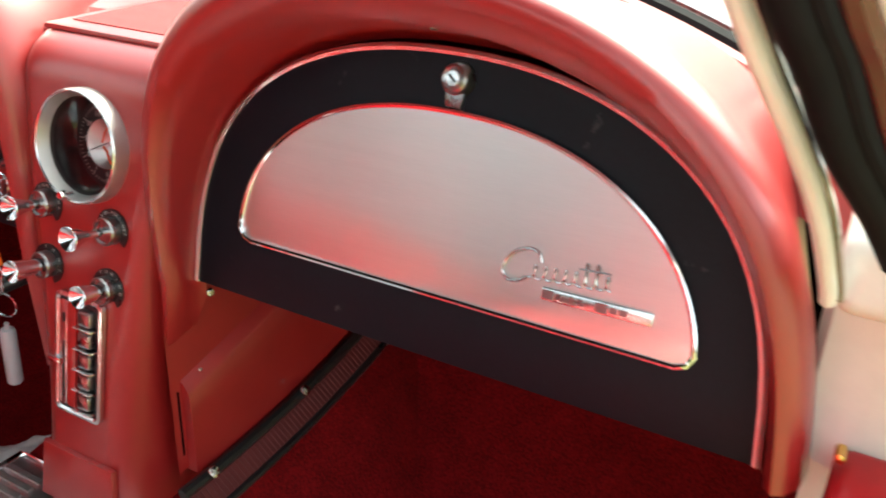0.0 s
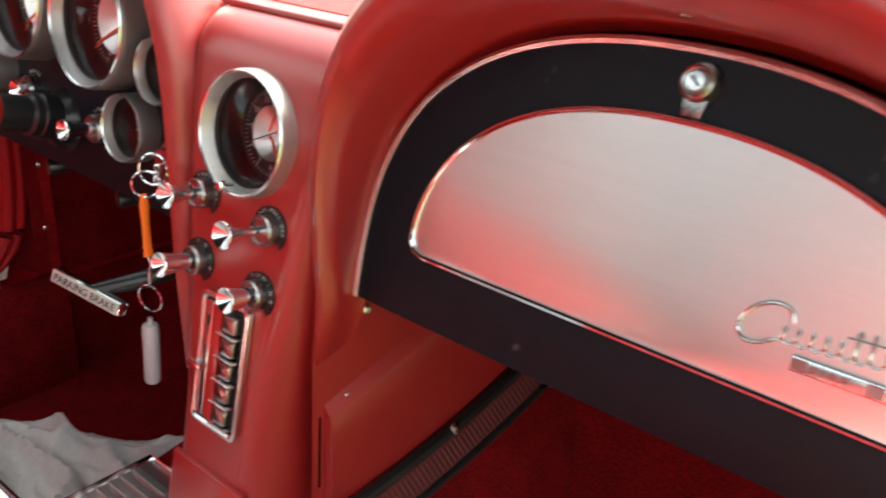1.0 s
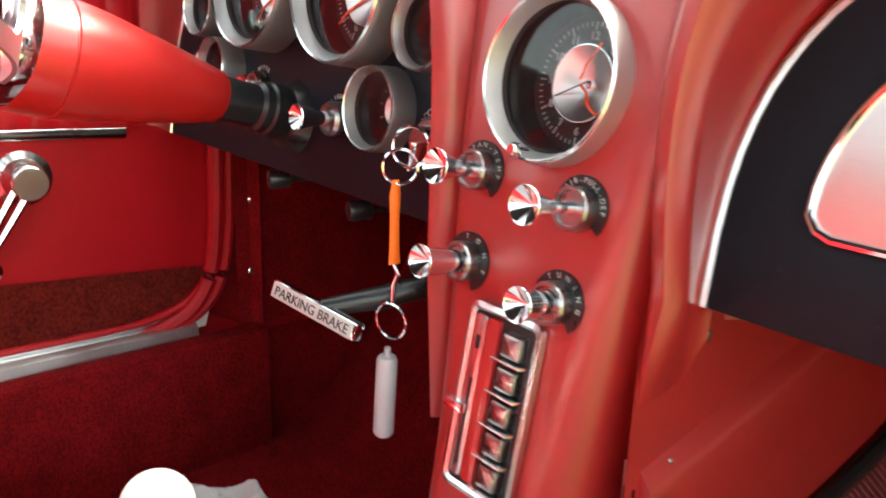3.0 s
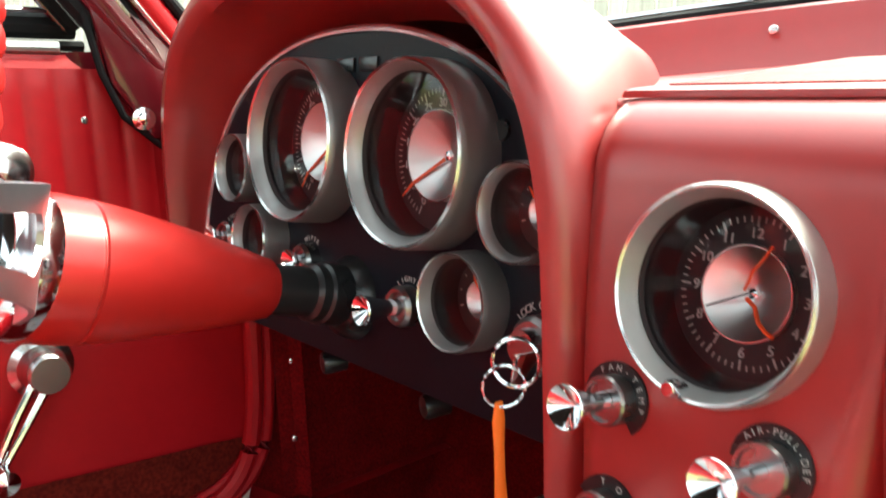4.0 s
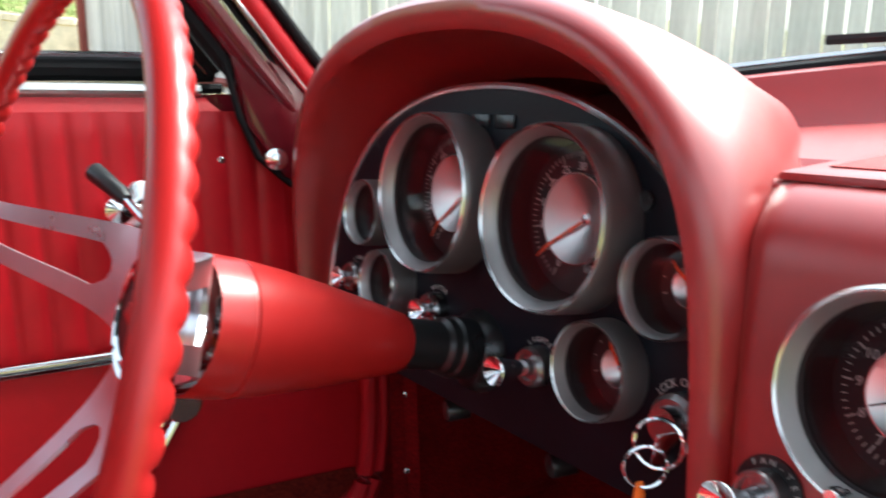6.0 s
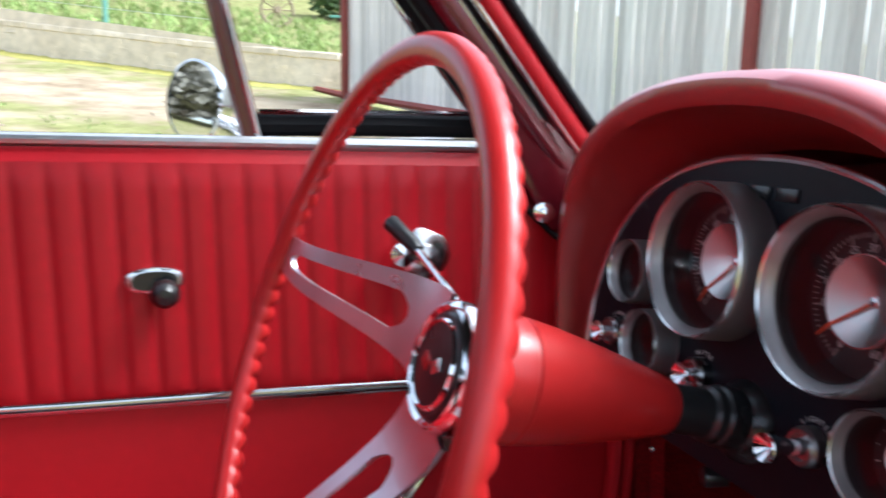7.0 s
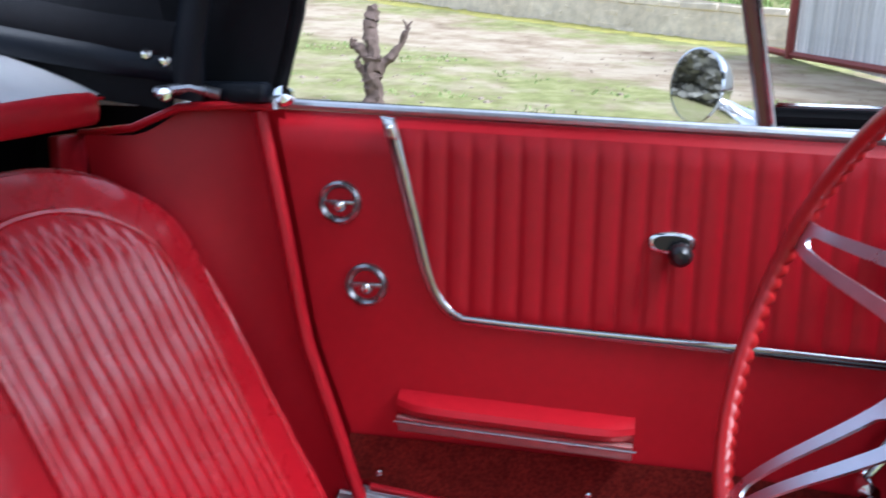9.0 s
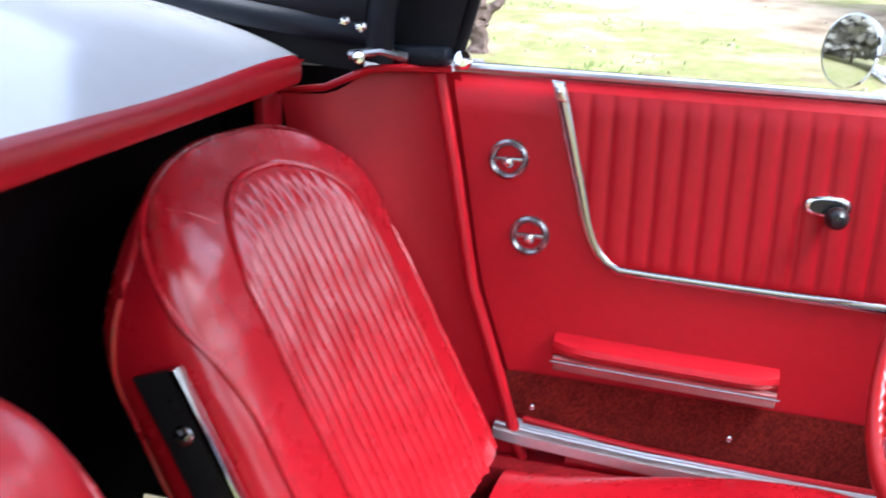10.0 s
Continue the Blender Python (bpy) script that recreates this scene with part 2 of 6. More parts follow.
def grid(rows, close_u=False, close_v=False, bm=None, cap=False):
    """A skin over rows of points; close_u joins each row's ends, close_v the last row to the first."""
    bm = bm or bmesh.new()
    vs = [[bm.verts.new(p) for p in r] for r in rows]
    nu, nv = len(vs[0]), len(vs)
    for j in range(nv if close_v else nv - 1):
        for i in range(nu if close_u else nu - 1):
            q = [vs[j][i], vs[j][(i + 1) % nu], vs[(j + 1) % nv][(i + 1) % nu], vs[(j + 1) % nv][i]]
            try:
                bm.faces.new(q)
            except ValueError:
                pass
    if cap:
        bm.faces.new(vs[0])
        bm.faces.new(list(reversed(vs[-1])))
    return bm


def frame_of(axis):
    a = Vector(axis).normalized()
    ref = Vector((0, 0, 1)) if abs(a.z) < 0.9 else Vector((0, 1, 0))
    u = ref.cross(a).normalized()
    return a, u, a.cross(u)


def lathe(profile, origin, axis, n=32, bm=None, cap=False):
    """A turned shape: profile of (radius, height along axis)."""
    a, u, v = frame_of(axis)
    o = Vector(origin)
    rows = []
    for r, h in profile:
        rows.append([o + a * h + (u * math.cos(2 * math.pi * k / n) + v * math.sin(2 * math.pi * k / n)) * max(r, 1e-5) for k in range(n)])
    return grid(rows, close_u=True, bm=bm, cap=cap)


def tube(points, r, n=10, closed=False, bm=None, flat=1.0, up=(0, 0, 1)):
    """A round or flattened bar along points. r: one radius, or one for each point."""
    pts = [Vector(p) for p in points]
    rows = []
    m = len(pts)
    for i, p in enumerate(pts):
        if closed:
            d = pts[(i + 1) % m] - pts[i - 1]
        else:
            d = pts[min(i + 1, m - 1)] - pts[max(i - 1, 0)]
        d.normalize()
        ref = Vector(up)
        if abs(d.dot(ref)) > 0.95:
            ref = Vector((0, 1, 0)) if abs(d.y) < 0.9 else Vector((1, 0, 0))
        u = d.cross(ref).normalized()
        v = u.cross(d)
        rr = r[i] if isinstance(r, (list, tuple)) else r
        rows.append([p + u * math.cos(2 * math.pi * k / n) * rr * flat + v * math.sin(2 * math.pi * k / n) * rr for k in range(n)])
    return grid(rows, close_u=True, close_v=closed, bm=bm, cap=not closed)


def box(x0, x1, y0, y1, z0, z1, bevel=0.0, bm=None, seg=2, m=None):
    b = bmesh.new()
    bmesh.ops.create_cube(b, size=1)
    for v in b.verts:
        v.co = Vector((x0 + (v.co.x + 0.5) * (x1 - x0), y0 + (v.co.y + 0.5) * (y1 - y0), z0 + (v.co.z + 0.5) * (z1 - z0)))
    if bevel:
        bmesh.ops.bevel(b, geom=b.edges[:], offset=bevel, segments=seg, affect="EDGES", profile=0.5)
    if m is not None:
        b.transform(m)
    if bm is None:
        return b
    return merge(bm, b)


def merge(bm, other):
    vs = {v: bm.verts.new(v.co) for v in other.verts}
    for f in other.faces:
        bm.faces.new([vs[v] for v in f.verts])
    other.free()
    return bm


def slab(outline, thickness, place, bevel=0.0, bm=None):
    """A flat plate: outline of (u, v), place(u, v, w) gives the world point, w from 0 (back) to thickness (front)."""
    b = bmesh.new()
    lo = [b.verts.new((u, v, 0)) for u, v in outline]
    hi = [b.verts.new((u, v, thickness)) for u, v in outline]
    n = len(outline)
    b.faces.new(hi)
    b.faces.new(list(reversed(lo)))
    for i in range(n):
        b.faces.new([lo[i], lo[(i + 1) % n], hi[(i + 1) % n], hi[i]])
    if bevel:
        es = [e for e in b.edges if all(abs(v.co.z - thickness) < 1e-6 for v in e.verts)]
        bmesh.ops.bevel(b, geom=es, offset=bevel, segments=2, affect="EDGES", profile=0.5)
    for v in b.verts:
        v.co = Vector(place(v.co.x, v.co.y, v.co.z))
    if bm is None:
        return b
    return merge(bm, b)


def lettering(text, size, m, depth=0.0004, align="CENTER"):
    """Letters as a mesh, in the plane of m's x and y."""
    cu = bpy.data.curves.new("letters", "FONT")
    cu.body, cu.size, cu.extrude = text, size, depth
    cu.align_x, cu.align_y = align, "CENTER"
    ob = bpy.data.objects.new("letters", cu)
    scene.collection.objects.link(ob)
    me = bpy.data.meshes.new_from_object(ob.evaluated_get(bpy.context.evaluated_depsgraph_get()))
    bm = bmesh.new()
    bm.from_mesh(me)
    bm.transform(m)
    bpy.data.objects.remove(ob)
    bpy.data.curves.remove(cu)
    bpy.data.meshes.remove(me)
    return bm


def face_frame(origin, axis, spin=0.0):
    """A matrix whose z looks along axis, x to the viewer's right and y up."""
    a = Vector(axis).normalized()
    x = Vector((0, 0, 1)).cross(a).normalized()
    y = a.cross(x)
    return Matrix(((x.x, y.x, a.x, origin[0]), (x.y, y.y, a.y, origin[1]), (x.z, y.z, a.z, origin[2]), (0, 0, 0, 1))) @ Matrix.Rotation(spin, 4, "Z")


def screw(at, axis, r=0.0045, mat=None, parent=None, name="screw"):
    bm = lathe([(0.0001, 0.0022), (r * 0.45, 0.0022), (r * 0.9, 0.0012), (r, 0.0002), (r, -0.001)], at, axis, 12)
    f = face_frame(at, axis, 0.6)
    b = box(-r * 0.7, r * 0.7, -r * 0.12, r * 0.12, 0.0016, 0.0026, m=f)
    merge(bm, b)
    b = box(-r * 0.12, r * 0.12, -r * 0.7, r * 0.7, 0.0016, 0.0026, m=f)
    merge(bm, b)
    return part(name, bm, mat or CHROME_WORN, parent)


def arch(cx, a, zb, zt, n=40, p=2.2, q=2.9):
    out = []
    for k in range(n + 1):
        t = math.pi * (1 - k / n)
        c, s = math.cos(t), math.sin(t)
        out.append((cx + a * math.copysign(abs(c) ** (2 / p), c), zb + (zt - zb) * s ** (2 / q)))
    return out


def curve(points, n=6):
    """A smooth path through points."""
    p = [Vector(q) for q in points]
    p = [2 * p[0] - p[1]] + p + [2 * p[-1] - p[-2]]
    out = []
    for i in range(1, len(p) - 2):
        for k in range(n):
            t = k / n
            out.append(0.5 * (2 * p[i] + (p[i + 1] - p[i - 1]) * t + (2 * p[i - 1] - 5 * p[i] + 4 * p[i + 1] - p[i + 2]) * t * t + (3 * p[i] - p[i - 1] - 3 * p[i + 1] + p[i + 2]) * t ** 3))
    return out + [p[-2]]


def smoothstep(a, b, x):
    t = min(max((x - a) / (b - a), 0.0), 1.0)
    return t * t * (3 - 2 * t)


# ---- dashboard: twin hooded cowls, dash top and windshield base ----
dashboard = thing("dashboard", (0, 0.5, 0.55), "red padded vinyl dashboard with two arched hoods", "dashboard")
FACE_UP = 0.18


def panel_y(z, y0=0.50, slope=0.19):
    return y0 + slope * (z - 0.565)


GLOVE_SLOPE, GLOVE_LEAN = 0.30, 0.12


def hood(cx, top_in, lower, soft, label):
    """One arched hood: reveal, rounded lip, and an outer skin that tapers towards the windshield."""
    rings = []

    def ring(a, zt, zb, yf, off=0.0, q=4.4, skirt=False):
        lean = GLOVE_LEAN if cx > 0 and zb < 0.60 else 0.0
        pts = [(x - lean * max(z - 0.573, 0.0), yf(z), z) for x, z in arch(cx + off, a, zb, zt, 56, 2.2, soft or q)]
        (x0, y0, _), (x1, y1, _) = pts[0], pts[-1]
        drop = 0.44 if skirt else 0.548
        low, high = (drop, zb - 0.001) if cx > 0 else (zb - 0.001, drop)
        first = (0.0785, max(y0, 0.474), 0.505) if cx > 0 and yf(zb) < 0.51 else (x0, y0, min(low, zb - 0.001))
        rings.append([first] + pts + [(x1, y1, min(high, zb - 0.001))])

    sg = 1 if cx > 0 else -1
    inner, shift = (0.2335, -0.0070) if cx > 0 else (0.2395, 0.008)
    slope = GLOVE_SLOPE if cx > 0 else 0.19
    ring(inner, top_in, 0.565, lambda z: panel_y(z, 0.512, slope), shift, 3.0)
    ring(inner + 0.002, top_in + 0.007, 0.565, lambda z: panel_y(z, 0.503, slope), shift * 0.9, 3.2)
    ring(0.236, top_in + 0.036 - lower * 0.5, 0.568, lambda z: 0.488, -0.002 * sg, 3.9)
    ring(0.233, 0.845 - lower, 0.576, lambda z: 0.473)
    ring(0.238, 0.855 - lower, 0.578, lambda z: 0.465)
    ring(0.245, 0.863 - lower, 0.580, lambda z: 0.466, skirt=True)
    ring(0.252, 0.868 - lower, 0.582, lambda z: 0.474, skirt=True)
    ring(0.255, 0.869 - lower, 0.578, lambda z: 0.500, skirt=True)
    ring(0.250, 0.861 - lower, 0.566, lambda z: 0.540)
    ring(0.212, 0.846 - lower, 0.660, lambda z: 0.600, 0, 3.4)
    ring(0.166, 0.827 - lower * 0.8, 0.700, lambda z: 0.670, 0, 2.8)
    ring(0.112, 0.806 - lower * 0.6, 0.710, lambda z: 0.740)
    ring(0.058, 0.786 - lower * 0.4, 0.720, lambda z: 0.800)
    ring(0.010, 0.766, 0.730, lambda z: 0.840)
    return part("hood", grid(rings), RED_PAD, dashboard, label, 50)


def cowl_y(x):
    return 0.885 - 1.05 * x * x


hood(0.333, 0.785, 0.017, 2.95, "")
hood(-0.326, 0.812, 0.0, None, "")
rows = []
for y_ in np.linspace(0.0, 1.0, 9):
    row = []
    for x in np.linspace(-0.585, 0.585, 61):
        far = cowl_y(x)
        near = 0.56 if abs(x) < 0.088 else 0.575
        row.append((x, near + (far - near) * y_, 0.757 + (0.018 - 0.15 * x * x) * y_ - 0.028 * smoothstep(0.10, 0.0, y_) ** 2))
    rows.append(row)
part("dash_top", grid(rows), RED_PAD, dashboard)
rows = []
for dz, dy in ((-0.012, -0.016), (0.004, -0.004), (0.030, 0.006), (0.044, 0.012), (0.047, 0.020), (0.046, 0.050)):
    rows.append([(x, cowl_y(x) + dy, 0.779 - 0.17 * x * x + dz) for x in np.linspace(-0.60, 0.60, 61)])
defroster_panel = part("defroster_panel", grid(rows), RED_PAD, dashboard)
for x in (-0.184, 0.405):
    screw((x, cowl_y(x) + 0.000, 0.806 - 0.17 * x * x), (0, -1, 0.22), parent=defroster_panel)
# raised speaker cover on the dash top
def cover_at(u, v, w):
    return (u, 0.522 + v, 0.7575 + 0.058 * v + w)


cover = part("speaker_cover", slab([(-0.084, 0), (0.084, 0), (0.070, 0.22), (-0.070, 0.22)], 0.0045, cover_at, 0.003), RED_PAD, dashboard)
part("speaker_grille", slab([(-0.068, 0.018), (0.068, 0.018), (0.057, 0.205), (-0.057, 0.205)], 0.0008, lambda u, v, w: cover_at(u, v, 0.0046 + w)), GRILLE, cover, "finely perforated red field")
# underside that closes the dash, near-black for the shade below it
part("underside", grid([[(x, y, 0.562 + (y - 0.5) * 0.1) for x in np.linspace(-0.58, 0.58, 9)] for y in np.linspace(0.515, 0.95, 5)]), SHADE_BLACK, dashboard)

# ---- glove box door ----
glove = thing("glove_box_door", (0.32, 0.515, 0.565), "black glove box door with a brushed aluminium plate", "glove box")


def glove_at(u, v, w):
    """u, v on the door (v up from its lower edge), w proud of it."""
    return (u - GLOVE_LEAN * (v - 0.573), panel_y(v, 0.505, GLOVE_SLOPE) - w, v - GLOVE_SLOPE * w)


outer = arch(0.326, 0.232, 0.570, 0.783)
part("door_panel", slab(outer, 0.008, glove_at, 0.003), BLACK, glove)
plate_line = []
for x, z in arch(0.3285, 0.1865, 0.617, 0.746, 60, 2.25, 2.15):
    plate_line.append((x, z))
plate_line = [(0.155, 0.6190), (0.1475, 0.6215), (0.1430, 0.628)] + [p for p in plate_line if p[1] > 0.633] + [(0.5140, 0.628), (0.5095, 0.6215), (0.502, 0.6190)]
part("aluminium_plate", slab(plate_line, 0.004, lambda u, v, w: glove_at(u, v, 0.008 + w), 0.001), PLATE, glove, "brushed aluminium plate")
m_pts = []
for i in range(len(plate_line)):
    m_pts.append(glove_at(*plate_line[i], 0.0115))
n_b = 14
for k in range(1, n_b):
    u = 0.502 + (0.155 - 0.502) * k / n_b
    m_pts.append(glove_at(u, 0.6190, 0.0115))
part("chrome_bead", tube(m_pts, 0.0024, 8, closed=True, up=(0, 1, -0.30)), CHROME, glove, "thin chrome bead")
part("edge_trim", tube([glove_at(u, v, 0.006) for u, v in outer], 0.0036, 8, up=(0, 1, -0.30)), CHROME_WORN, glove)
lock_axis = (0, -1, 0.30)
lk = part("lock", lathe([(0.0062, 0.0085), (0.0085, 0.0098), (0.0100, 0.0088), (0.0118, 0.0045), (0.0130, 0)], glove_at(0.3305, 0.766, 0.008), lock_axis, 28), DARK_CHROME, glove, "chrome push lock", 20)
part("plug", lathe([(0.0001, 0.0120), (0.0052, 0.0118), (0.0062, 0.0105), (0.0064, 0.006)], glove_at(0.3305, 0.766, 0.008), lock_axis, 24), CHROME_WORN, lk)
part("keyhole", box(-0.0009, 0.0009, -0.0038, 0.0038, 0.0112, 0.0122, m=face_frame(glove_at(0.3305, 0.766, 0.008), lock_axis, 0.9)), BLACK_PLASTIC, lk)
part("latch_tongue", slab([(-0.0085, 0.0), (0.0085, 0.0), (0.0060, -0.0165), (-0.0060, -0.0165)], 0.006, lambda u, v, w: face_frame(glove_at(0.3305, 0.762, 0.007), lock_axis) @ Vector((u, v, w)), 0.002), DARK_CHROME, lk)
# maker's script and bar, as plain shapes
big = [(0.4070, 0.6625), (0.4045, 0.6685), (0.3975, 0.6700), (0.3880, 0.6665), (0.3810, 0.6590), (0.3785, 0.6515), (0.3825, 0.6465), (0.3900, 0.6470), (0.3975, 0.6510)]
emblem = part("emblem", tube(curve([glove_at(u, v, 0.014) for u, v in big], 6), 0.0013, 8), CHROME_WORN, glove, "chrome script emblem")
loops = [(0.3975, 0.6510)]
for k in range(8):
    u = 0.401 + k * 0.0073
    v = 0.6525 + 0.0006 * k
    tall = 0.0060 if k in (5, 6) else 0.0
    loops += [(u, v), (u + 0.0030, v + 0.0062 + tall), (u + 0.0013, v + 0.0070 + tall), (u + 0.0016, v + 0.0006), (u + 0.0042, v - 0.0012)]
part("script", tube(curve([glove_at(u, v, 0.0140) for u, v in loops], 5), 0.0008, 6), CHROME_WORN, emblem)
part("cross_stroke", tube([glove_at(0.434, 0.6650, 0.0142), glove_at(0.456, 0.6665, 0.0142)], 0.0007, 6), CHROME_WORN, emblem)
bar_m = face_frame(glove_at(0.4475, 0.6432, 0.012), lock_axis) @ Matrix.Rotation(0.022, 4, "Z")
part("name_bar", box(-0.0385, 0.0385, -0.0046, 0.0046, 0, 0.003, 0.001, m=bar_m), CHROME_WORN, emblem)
for p, q, h in ((-0.0375, -0.0295, 0.0030), (-0.0280, -0.0240, 0.0020), (-0.0228, -0.0205, 0.0020), (-0.0190, -0.0145, 0.0020), (-0.0130, -0.0085, 0.0020), (0.0, 0.0085, 0.0032), (0.0100, 0.0150, 0.0020), (0.0165, 0.0215, 0.0020)):
    part("bar_mark", box(p, q, -h, h, 0.0028, 0.0037, m=bar_m), DARK_CHROME, emblem)
for u in (0.178, 0.306):
    screw((u, 0.520, 0.8000 + 0.0060 * (u > 0.2)), (0, -0.5, -1), 0.0042, parent=dashboard)

# ---- centre console stack ----
console = thing("centre_console", (0, 0.43, 0.33), "red vinyl centre stack with clock, knobs and radio", "console")
C_AXIS = Vector((0, -1, FACE_UP)).normalized()


def console_y(z):
    return 0.455 + FACE_UP * (z - 0.535)


def console_at(u, v, w):
    """u across, v up the face from z 0.535, w proud."""
    return Vector((u, console_y(v), v)) + C_AXIS * w


def console_half(z):
    return 0.052 + 0.034 * smoothstep(0.40, 0.74, z)


rows = []
for z in [0.33, 0.36, 0.372, 0.40, 0.45, 0.50, 0.55, 0.60] + list(np.linspace(0.612, 0.722, 41)) + [0.730, 0.737, 0.743, 0.748, 0.752, 0.755, 0.757]:
    h = console_half(z)
    back = 0.0
    if z > 0.725:
        back = 0.034 * (1 - math.sqrt(max(0, 1 - ((z - 0.725) / 0.0325) ** 2)))
    row = [(-h - 0.006, 0.60, z), (-h - 0.003, console_y(z) + 0.030, z), (-h + 0.001, console_y(z) + 0.012 + back, z), (-h + 0.010, console_y(z) + 0.002 + back, z)]
    for k in range(49):
        row.append(((-h + 0.018) + (2 * h - 0.036) * k / 48, console_y(z) + back, z))
    row += [(h - 0.010, console_y(z) + 0.002 + back, z), (h - 0.001, console_y(z) + 0.012 + back, z), (h + 0.004, console_y(z) + 0.030, z), (h + 0.012, 0.60, z)]
    rows.append(row)
bm = grid(rows)
gone = [f for f in bm.faces if f.calc_center_median().y < 0.505 and (f.calc_center_median().x - 0.0035) ** 2 + (f.calc_center_median().z - 0.6765) ** 2 < 0.0430 ** 2]
bmesh.ops.delete(bm, geom=gone, context="FACES")
part("stack_body", bm, RED_PAD, console, "", 60)
part("stack_cap", grid([[(x, y, 0.7568 + 0.003 * smoothstep(0.54, 0.60, y)) for x in np.linspace(-0.09, 0.09, 9)] for y in np.linspace(0.527, 0.62, 5)]), RED_PAD, console)
# raised base panel
bm = slab([(-0.048, 0.335), (0.050, 0.335), (0.046, 0.392), (-0.046, 0.392)], 0.006, lambda u, v, w: console_at(u, v, w), 0.004)
part("base_panel", bm, RED_PAD, console)


def dial_marks(o, axis, r0, r1, a0, a1, count, major, width=0.0006):
    bm = bmesh.new()
    f = face_frame(o, axis)
    for k in range(count + 1):
        a = radians(a0 + (a1 - a0) * k / count)
        long_ = r1 if k % major == 0 else r1 - (r1 - r0) * 0.45
        lo = r1 - (long_ - r0) if k % major == 0 else r0 + (r1 - r0) * 0.45
        w = width * (1.6 if k % major == 0 else 1)
        b = box(lo, r1, -w / 2, w / 2, 0, 0.0003, m=f @ Matrix.Rotation(a, 4, "Z"))
        merge(bm, b)
    return bm


def gauge(parent, at, axis, R, depth, cone, words, needle, name="gauge", marks=(225, -45, 40, 5), label="", size=0.2, deep=0.030, ring=None):
    """A deep satin ring, a dark dial with print, a spun cone and a needle."""
    a = Vector(axis).normalized()
    o = Vector(at)
    bed = depth - deep
    g = part(name, lathe([(R * 1.02, -0.002), (R * 1.02, 0.001), (R * 1.005, depth * 0.80), (R * 0.995, depth * 0.95), (R * 0.975, depth), (R * 0.945, depth * 0.97), (R * 0.87, depth * 0.97 - deep * 0.26), (R * 0.862, depth * 0.97 - deep * 0.30)], o, a, 64), ring or BEZEL_SHADED, parent, label)
    # brighter ring added as the highlight along the bezel's edge
    part("rim_edge", lathe([(R * 0.990, depth * 0.96), (R * 0.972, depth + 0.0007), (R * 0.952, depth * 0.975)], o, a, 64), CHROME_WORN, g)
    part("inner_ring", lathe([(R * 0.866, depth - deep * 0.27), (R * 0.852, depth - deep * 0.33), (R * 0.825, bed)], o, a, 48), DIAL, g)
    part("dial", lathe([(R * (cone or 0.01) * 0.98, bed + 0.0005), (R * 0.83, bed + 0.0005)], o, a, 48), DIAL, g)
    face = o + a * (bed + 0.001)
    part("dial_marks", dial_marks(face, a, R * 0.63, R * 0.73, *marks), MARK, g)
    if words:
        bm = bmesh.new()
        f = face_frame(face, a)
        for text, ang in words:
            t = radians(ang)
            b = lettering(text, R * size, f @ Matrix.Translation((R * 0.565 * math.cos(t), R * 0.565 * math.sin(t), 0)))
            merge(bm, b)
        part("numerals", bm, MARK, g)
    if cone:
        rim_h = bed + 0.004
        part("centre_cone", lathe([(cone * R, bed), (cone * R, rim_h), (cone * R * 0.985, rim_h + 0.0005), (cone * R * 0.95, rim_h), (R * 0.04, rim_h - cone * R * 0.42), (0.0001, rim_h - cone * R * 0.42)], o, a, 48), ALU_CONE, g, "spun aluminium centre cone")
        # thin bright ring drawn as the highlight round the cone
        part("cone_rim", lathe([(cone * R * 1.012, rim_h - 0.0006), (cone * R * 1.006, rim_h + 0.0009), (cone * R * 0.975, rim_h + 0.0009), (cone * R * 0.965, rim_h - 0.0006)], o, a, 48), CHROME_WORN, g)
    for ang, r0, r1, w in needle:
        f = face_frame(o + a * (bed + 0.005), a) @ Matrix.Rotation(radians(ang), 4, "Z")
        dip = -(cone or 0.3) * R * 0.40
        kn = (cone or 0.3) * R

        def bend(u, v, q):
            return f @ Vector((u, v, q + dip * max(0.0, 1 - u / kn) if u > 0 else q + dip))
        bm = bmesh.new()
        for ua, ub in ((0.0, kn), (kn, r1 * R)):
            slab([(ua, -w), (ub, -w * (1 if ub == kn else 0.3)), (ub, w * (1 if ub == kn else 0.3)), (ua, w)], 0.0006, bend, 0, bm)
        part("needle", bm, NEEDLE, g, "orange-red needle")
    part("hub_cap", lathe([(0.0001, 0.004), (R * 0.05, 0.003), (R * 0.055, 0)], o + a * (bed + 0.004 - (cone or 0.0) * R * 0.40), a, 16), CHROME, g)
    part("lens", lathe([(0.0001, depth - deep * 0.34), (R * 0.85, depth - deep * 0.36)], o, a, 48), LENS, g, facing=a)
    return g


clock = gauge(console, console_at(0.0035, 0.6765, 0), C_AXIS, 0.0474, 0.014, 0.46,
              [(str(h if h else 12), 90 - 30 * h) for h in range(12)], [], "clock", (90, -270, 60, 5), "silver-ringed clock", 0.14, 0.036, BEZEL)
f = face_frame(console_at(0.0035, 0.6765, -0.0185), C_AXIS) @ Matrix.Rotation(radians(205), 4, "Z")
f2 = face_frame(console_at(0.0035, 0.6765, -0.0135), C_AXIS)
